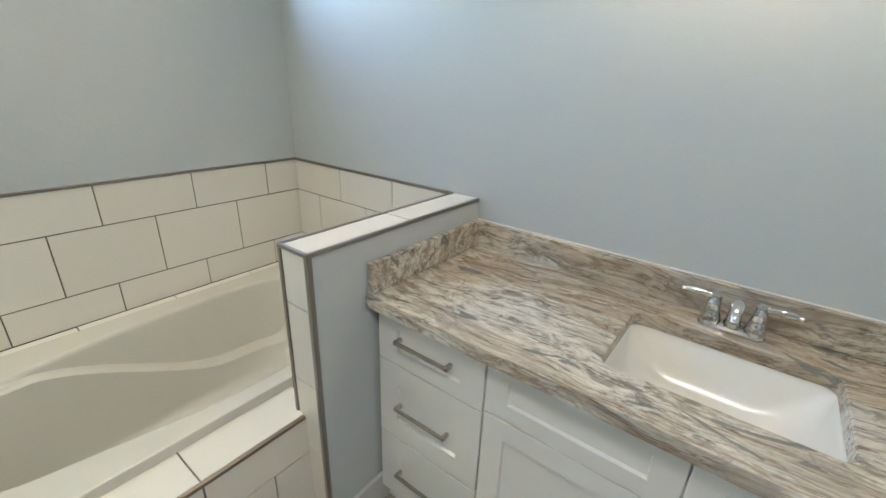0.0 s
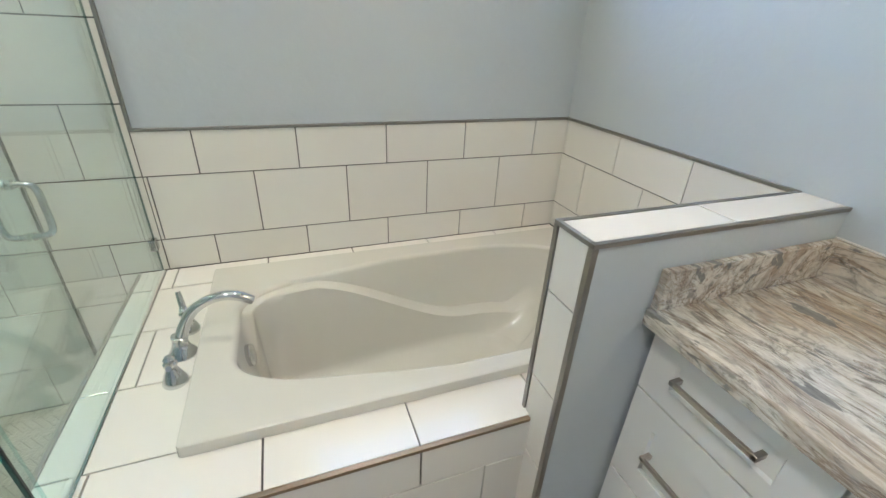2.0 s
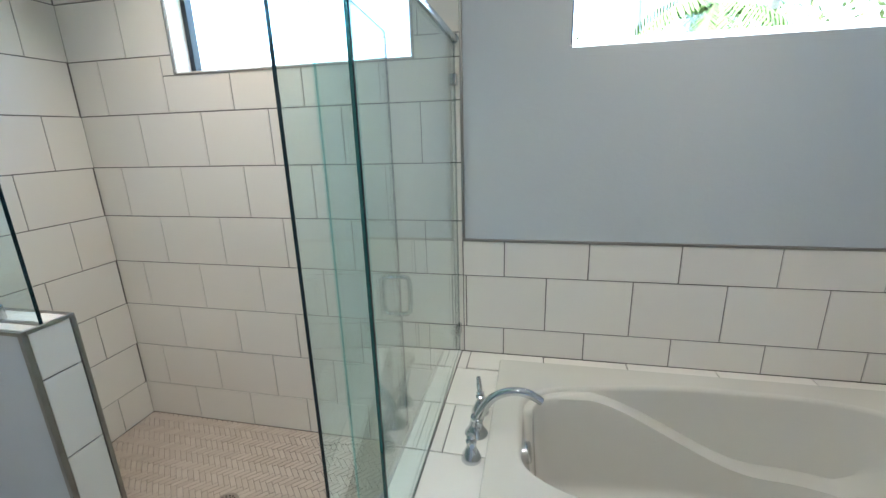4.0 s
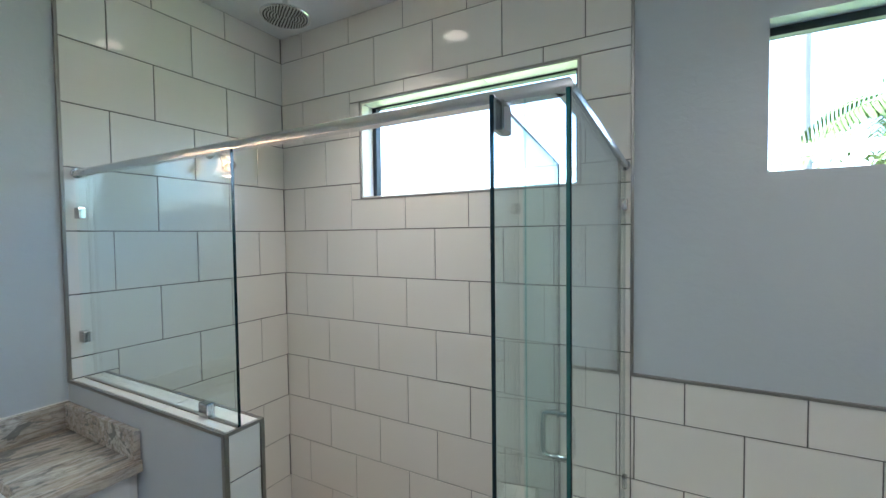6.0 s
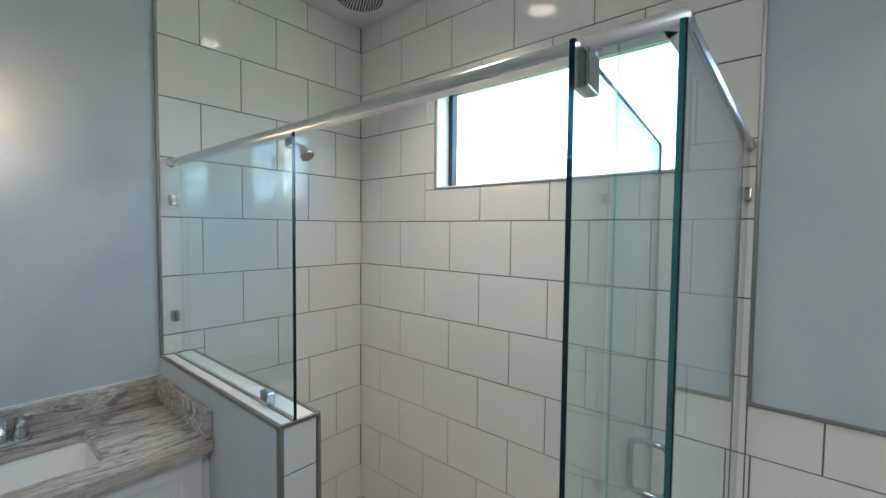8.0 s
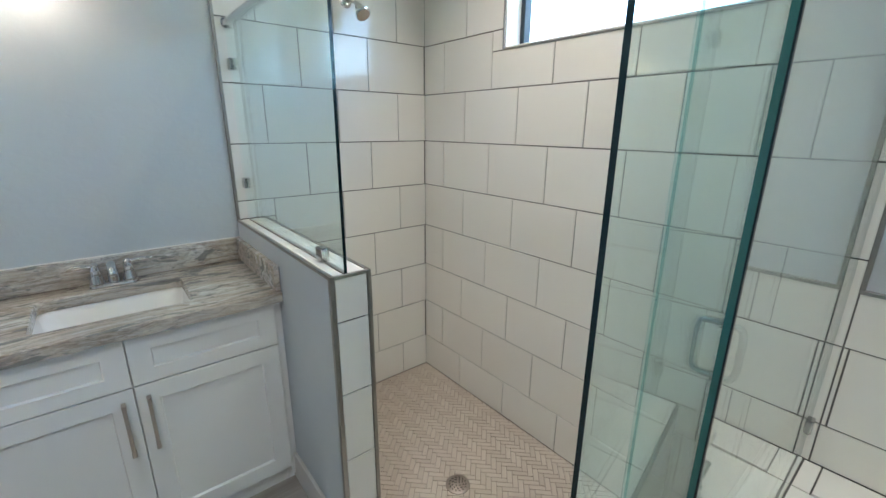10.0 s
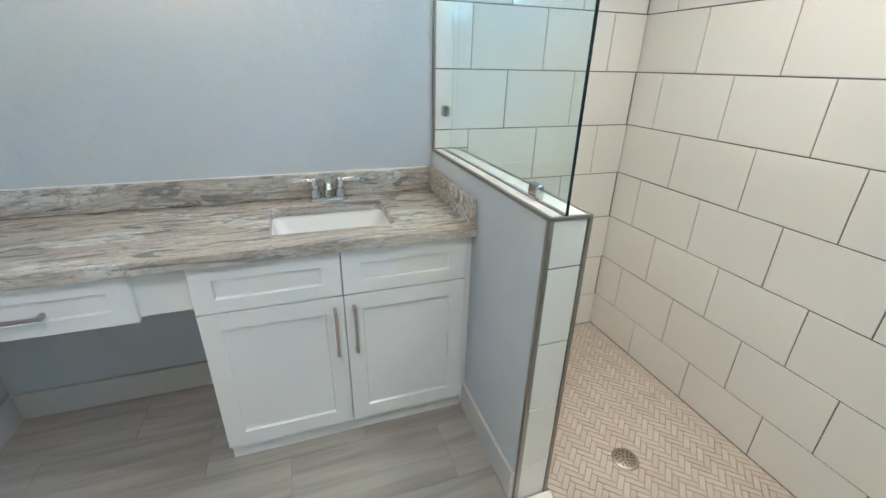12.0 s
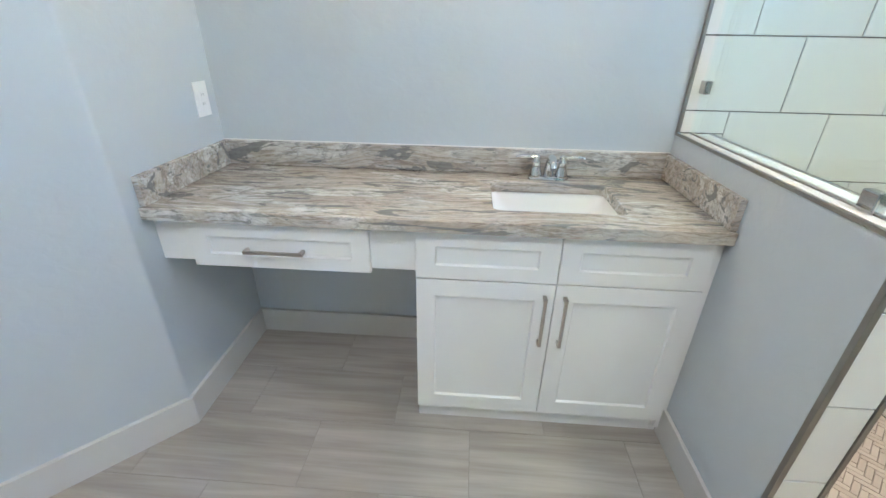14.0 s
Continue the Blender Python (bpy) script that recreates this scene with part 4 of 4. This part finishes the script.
def vanity_light(x, wall, s):
    vl = thing("vanity_light", (x, wall, 2.077), "four-bulb bar light with bell shades above the vanity", "wall light", "vanity lights")
    part("backplate", box(x - 0.42, x + 0.42, *sorted((wall, wall + s * 0.022)), 2.057, 2.127, 0.006), NICKEL, vl)
    for d in (-0.3675, -0.1225, 0.1225, 0.3675):
        part("arm", sweep([(x + d, wall + s * 0.02, 2.092), (x + d, wall + s * 0.07, 2.107), (x + d, wall + s * 0.11, 2.092), (x + d, wall + s * 0.115, 2.062)], [0.007] * 4), NICKEL, vl)
        loops = [[Vector((x + d + r * math.cos(a), wall + s * 0.115 + r * math.sin(a), z)) for a in (2 * math.pi * k / 24 for k in range(24))]
                 for r, z in ((0.018, 2.065), (0.030, 2.052), (0.040, 2.017), (0.052, 1.977), (0.072, 1.947), (0.069, 1.947), (0.049, 1.977), (0.037, 2.017), (0.027, 2.05), (0.016, 2.061))]
        part("shade", smooth(rings(loops), 60), SHADE_GLASS, vl, "amber frosted bell shade")
        part("bulb", lathe([(0.0, -0.03), (0.018, -0.024), (0.027, -0.005), (0.024, 0.016), (0.013, 0.04), (0.012, 0.06)], (x + d, wall + s * 0.115, 1.975)), BULB, vl, "lit warm bulb")


vanity_light(2.01, SOUTH, 1)
vanity_light(2.087, NORTH, -1)

outlet = thing("wall_outlet", (2.945, 0.082, 1.165), "white duplex outlet cover on the blue wall", "outlet")
part("cover", box(2.9385, 2.9455, 0.042, 0.122, 1.102, 1.228, 0.002), PLASTIC, outlet)
part("insert", box(2.9370, 2.9390, 0.065, 0.099, 1.131, 1.199, 0.001), PLASTIC, outlet)
for z in (1.149, 1.181):
    for y in (0.0755, 0.0885):
        part("slot", box(2.9365, 2.9375, y - 0.0012, y + 0.0012, z - 0.004, z + 0.004), SLOT_GREY, outlet)

# ---- outdoors ----
solid("ground", box(-90, -0.16, -80, 80, -0.6, -0.45), LAWN, "sunlit lawn outside the windows", "ground")


def palm(at, height, crown, fronds, seed, lean):
    rnd = random.Random(seed)
    x, y, z = at
    tree = thing("palm_tree", at, "palm tree with drooping green fronds in the garden", "tree", "garden palms")
    top = Vector((x + lean[0], y + lean[1], z + height))
    part("trunk", sweep([(x, y, z), (x + lean[0] * 0.3, y + lean[1] * 0.3, z + height * 0.4), (x + lean[0] * 0.7, y + lean[1] * 0.7, z + height * 0.75), top], [0.16, 0.13, 0.115, 0.12], 12), BARK, tree)
    bm = bmesh.new()
    for i in range(fronds):
        a, rise = 2 * math.pi * i / fronds + rnd.uniform(-0.3, 0.3), rnd.uniform(-0.25, 0.9)
        out = Vector((math.cos(a), math.sin(a), 0))
        length = crown * rnd.uniform(0.8, 1.1)
        spine = [top + out * (length * u) + Vector((0, 0, length * (rise * u - (0.75 + rise * 0.5) * u * u))) for u in (k / 16 for k in range(17))]
        side = Vector((-out.y, out.x, 0))
        for k in range(1, 17):
            p, back = spine[k], spine[k - 1]
            way = (p - back).normalized()
            for sgn in (-1, 1):
                for sub in (0.0, 0.5):
                    q = back.lerp(p, sub)
                    ll = crown * 0.30 * math.sin(math.pi * min(0.97, 0.12 + 0.85 * k / 16)) * rnd.uniform(0.8, 1.1)
                    tip = q + (side * sgn * 0.8 + way * 0.55 + Vector((0, 0, -0.35 - rnd.uniform(0, 0.3)))).normalized() * ll
                    w = way * 0.020
                    vs = [bm.verts.new(c) for c in (q - w, q + w, q.lerp(tip, 0.6) + w, tip, q.lerp(tip, 0.6) - w)]
                    bm.faces.new(vs)
    part("crown", bm, LEAF, tree)
    return tree


palm((-5.6, 4.9, -0.45), 3.7, 1.7, 15, 4, (-0.1, -0.1))
palm((-9.5, 6.9, -0.45), 5.2, 2.0, 14, 9, (0.3, 0.2))
bare = thing("tree", (-8.0, 4.13, -0.45), "pale slender bare trunk in the garden", "tree")
part("trunk", sweep([(-8.0, 4.13, -0.45), (-8.0, 4.15, 2.0), (-8.05, 4.11, 4.5), (-8.0, 4.16, 8.0)], [0.19, 0.15, 0.13, 0.12], 12), BARK, bare)
rnd = random.Random(3)
hb = bmesh.new()
for i in range(6500):
    c = Vector((rnd.uniform(-7.2, -6.4), rnd.uniform(1.5, 14), rnd.uniform(-0.45, 2.8 + 0.35 * math.sin(i * 0.37)))); c.z += 0.45 * ease(4.2, 5.2, c.y)
    u = Vector((rnd.uniform(-1, 1), rnd.uniform(-1, 1), rnd.uniform(-1, 1))).normalized() * rnd.uniform(0.05, 0.11)
    w = u.orthogonal().normalized() * rnd.uniform(0.02, 0.045)
    hb.faces.new([hb.verts.new(q) for q in (c - u, c + w, c + u, c - w)])
hedge = tagged(new("hedge", mesh_of("hedge", hb, BUSH)), "dense green leafy hedge in bright sun", "hedge", kind="stuff")
cage = thing("screen_enclosure", (-3.2, 4.0, -0.45), "white aluminium frame of a garden screen enclosure", "screen frame")
part("beam", box(-3.24, -3.18, 1.0, 12.0, 2.33, 2.43, 0.004), ALUMINIUM, cage)
part("post", box(-3.31, -3.245, 3.02, 3.14, -0.45, 5.5, 0.004), ALUMINIUM, cage)
part("post", box(-3.31, -3.245, 5.6, 5.7, -0.45, 5.5, 0.004), ALUMINIUM, cage)

# ---- tiles ----
PITCH, COURSE, Z0 = 0.3605, 0.2555, 0.9035


def cut(span, holes):
    """Rectangles left of a tile (a0, a1, z0, z1) once the holes are taken out."""
    todo = [span]
    for h0, h1, k0, k1 in holes:
        done = []
        for a0, a1, z0, z1 in todo:
            if a1 <= h0 or a0 >= h1 or z1 <= k0 or z0 >= k1:
                done.append((a0, a1, z0, z1))
                continue
            lo, hi = max(z0, k0), min(z1, k1)
            done += [(a0, a1, z0, lo), (a0, a1, hi, z1), (a0, h0, lo, hi), (h1, a1, lo, hi)]
        todo = [r for r in done if r[1] - r[0] > 0.008 and r[3] - r[2] > 0.008]
    return todo


def courses(parent, spot, u, a0, a1, z0, z1, even, odd, holes=(), base=Z0, course=COURSE):
    """Running-bond tiles over a wall from a0 to a1 and z0 to z1; spot gives the lower left back corner."""
    for k in range(-5, 9):
        r0, r1 = base + course * k, base + course * (k + 1)
        lo, hi = max(r0, z0), min(r1, z1)
        if hi - lo < 0.012:
            continue
        start = even if k % 2 == 0 else odd
        for j in range(-8, 14):
            c0, c1 = max(start + PITCH * j, a0), min(start + PITCH * (j + 1), a1)
            if c1 - c0 < 0.010:
                continue
            for q0, q1, s0, s1 in cut((c0, c1, lo, hi), holes):
                g = GAP / 2
                lay(parent, spot(q0 + g, q1 - g, s0 + g), u, (0, 0, 1), q1 - q0 - GAP, s1 - s0 - GAP)


YP, XP, XM = (0, 1, 0), (1, 0, 0), (-1, 0, 0)
hole = (WIN_1[0] - 0.006, WIN_1[1] + 0.006, WIN_Z[0] - 0.006, WIN_Z[1] + 0.006)
courses(wall_west, lambda a, b, z: (0.008, a, z), YP, -0.006, 1.961, PAN_Z, CEILING, 0.346, 0.172, [hole, (1.862, 2.2, -0.2, DECK_Z)])
courses(wall_west, lambda a, b, z: (0.008, a, z), YP, 1.961, NORTH - 0.004, DECK_Z, TOP_TILE + 0.002, 0.346, 0.172)
courses(wall_south, lambda a, b, z: (b, -0.009, z), XM, 0.017, 1.091, PAN_Z, CEILING, 0.205, 0.3845, [(0.966, 1.2, -0.2, CAP_Z)])
courses(wall_north, lambda a, b, z: (a, NORTH - 0.001, z), XP, 0.017, 1.079, DECK_Z, TOP_TILE + 0.002, 0.389, 0.2085)
courses(half_wall_south, lambda a, b, z: (0.978, b, z), (0, -1, 0), 0.0, 0.980, PAN_Z, CAP_Z - 0.010, 0.346, 0.172)
courses(half_wall_south, lambda a, b, z: (b, 0.981, z), XM, 0.979, 1.086, -0.006, CAP_Z - 0.009, 0.8, 0.8, base=0.926, course=0.2515)
courses(half_wall_north, lambda a, b, z: (a, 3.004, z), XP, 1.092, 1.196, 0.0, CAP_Z - 0.009, 1.0, 1.0)
courses(half_wall_north, lambda a, b, z: (1.09, b, z), (0, -1, 0), 3.007, NORTH - 0.010, DECK_Z, CAP_Z - 0.010, 3.05, 3.23)
courses(deck, lambda a, b, z: (a, 1.864, z), XP, 0.017, DECK_X - 0.001, PAN_Z, DECK_Z - 0.010, 0.205, 0.385)
courses(deck, lambda a, b, z: (DECK_X, a, z), YP, 1.856, 3.10, -0.006, DECK_Z - 0.010, 2.688 - 4 * PITCH, 2.874 - 4 * PITCH, base=0.368, course=0.2555)


def flat(parent, spans, z, d=0.009, material=None, name="tile", gap=GAP):
    for x0, x1, y0, y1 in spans:
        lay(parent, (x0 + gap / 2, y0 + gap / 2, z - d), (1, 0, 0), (0, 1, 0), x1 - x0 - gap, y1 - y0 - gap, d, material=material, name=name)


flat(deck, [(0.953, DECK_X, a, b) for a, b in ((1.864, 1.965), (1.965, 2.326), (2.326, 2.688), (2.688, 3.048), (3.048, 3.409), (3.409, NORTH - 0.012))], DECK_Z)
flat(deck, [(x0, x1, 1.864, 1.950) for x0, x1 in ((0.017, 0.173), (0.173, 0.434), (0.434, 0.695), (0.695, 0.953))], DECK_Z)
flat(deck, [(0.173, 0.434, 1.950, 2.17), (0.695, 0.953, 1.950, 2.17), (0.017, 0.173, 1.950, 1.994), (0.434, 0.695, 1.950, 1.994), (0.017, 0.165, 1.994, 2.335), (0.434, 0.695, 1.994, 2.17)], DECK_Z)
flat(deck, [(0.017, 0.165, 2.335 + PITCH * k, min(2.335 + PITCH * (k + 1), NORTH - 0.012)) for k in range(4)], DECK_Z)
flat(half_wall_south, [(0.979, 1.089, a, b) for a, b in ((0.0, 0.272), (0.272, 0.632), (0.632, 0.982))], CAP_Z)
flat(half_wall_north, [(1.091, 1.199, a, b) for a, b in ((3.003, 3.388), (3.388, NORTH))], CAP_Z)
flat(threshold, [(0.955, 1.102, a, b) for a, b in ((0.993, 1.3), (1.3, 1.66), (1.66, 1.86))], 0.008, 0.008)

# floor planks
for k in range(-2, 12):
    y0, y1 = 0.552 + 0.2835 * (k - 0), 0.552 + 0.2835 * (k + 1)
    off = (1.850, 2.155)[k % 2]
    for j in range(-3, 5):
        x0, x1 = max(off + 0.598 * j, 1.103), min(off + 0.598 * (j + 1), EAST)
        lo, hi = max(y0, SOUTH), min(y1, NORTH)
        if x1 - x0 > 0.03 and hi - lo > 0.03:
            flat(floor, [(x0, x1, lo, hi)], 0.0, 0.006, PLANK, "plank_tile", 0.0022)

# herringbone mosaic, laid at 45 degrees
BW, BL = 0.0245, 3
FX0, FX1, FY0, FY1 = 0.018, 0.968, 0.001, 1.853


def clipped(poly):
    for axis, at, sign in ((0, FX0, 1), (0, FX1, -1), (1, FY0, 1), (1, FY1, -1)):
        out = []
        for p, q in zip(poly, poly[1:] + poly[:1]):
            dp, dq = (p[axis] - at) * sign, (q[axis] - at) * sign
            if dp >= 0:
                out.append(p)
            if (dp >= 0) != (dq >= 0):
                t = dp / (dp - dq)
                out.append((p[0] + (q[0] - p[0]) * t, p[1] + (q[1] - p[1]) * t))
        poly = out
        if len(poly) < 3:
            return []
    return poly


rest_v, rest_f, single = [], [], 0
c45, g = math.sqrt(0.5), 0.0028 / 2
brick_mesh = piece(BW * BL - 2 * g, BW - 2 * g, 0.006, 0.0012, MOSAIC, "mosaic_tile")
for m in range(-90, 91):
    for k in range(-16, 17):
        for kind in (0, 1):
            ox, oy = (m + 2 * BL * k) * BW, m * BW
            x0, y0, w, h = (ox, oy, BL * BW, BW) if kind == 0 else (ox - BW, oy, BW, BL * BW)
            quad = [(x0 + g, y0 + g), (x0 + w - g, y0 + g), (x0 + w - g, y0 + h - g), (x0 + g, y0 + h - g)]
            quad = [((a - b) * c45 + 0.5, (a + b) * c45 + 0.9) for a, b in quad]
            poly = clipped(quad)
            if not poly:
                continue
            cx, cy = sum(p[0] for p in quad) / 4, sum(p[1] for p in quad) / 4
            if poly == quad and single < 300 and 0.30 < cx < 0.95 and 0.55 < cy < 1.45:
                single += 1
                ob = new("mosaic_tile", brick_mesh)
                turn = radians(45 if kind == 0 else 135)
                corner_at = quad[0] if kind == 0 else quad[1]
                ob.matrix_world = Matrix.Translation((*corner_at, PAN_Z - 0.006 + random.uniform(-0.0004, 0.0004))) @ Matrix.Rotation(turn, 4, "Z")
                ob.parent = shower_floor
                continue
            n, top = len(poly), PAN_Z + random.uniform(-0.0004, 0.0004)
            i0 = len(rest_v)
            mx, my = sum(p[0] for p in poly) / n, sum(p[1] for p in poly) / n
            rest_v += [(x, y, PAN_Z - 0.006) for x, y in poly] + [(x, y, top - 0.001) for x, y in poly]
            rest_v += [(mx + (x - mx) * 0.95, my + (y - my) * 0.95, top) for x, y in poly]
            rest_f += [tuple(i0 + 2 * n + i for i in range(n))]
            rest_f += [(i0 + b * n + i, i0 + b * n + (i + 1) % n, i0 + b * n + n + (i + 1) % n, i0 + b * n + n + i) for b in (0, 1) for i in range(n)]
me = bpy.data.meshes.new("mosaic_field")
me.from_pydata(rest_v, [], rest_f)
me.materials.append(MOSAIC)
field = new("mosaic_field", me)
field.parent = shower_floor
tagged(field, "beige herringbone mosaic tiles", kind="stuff")
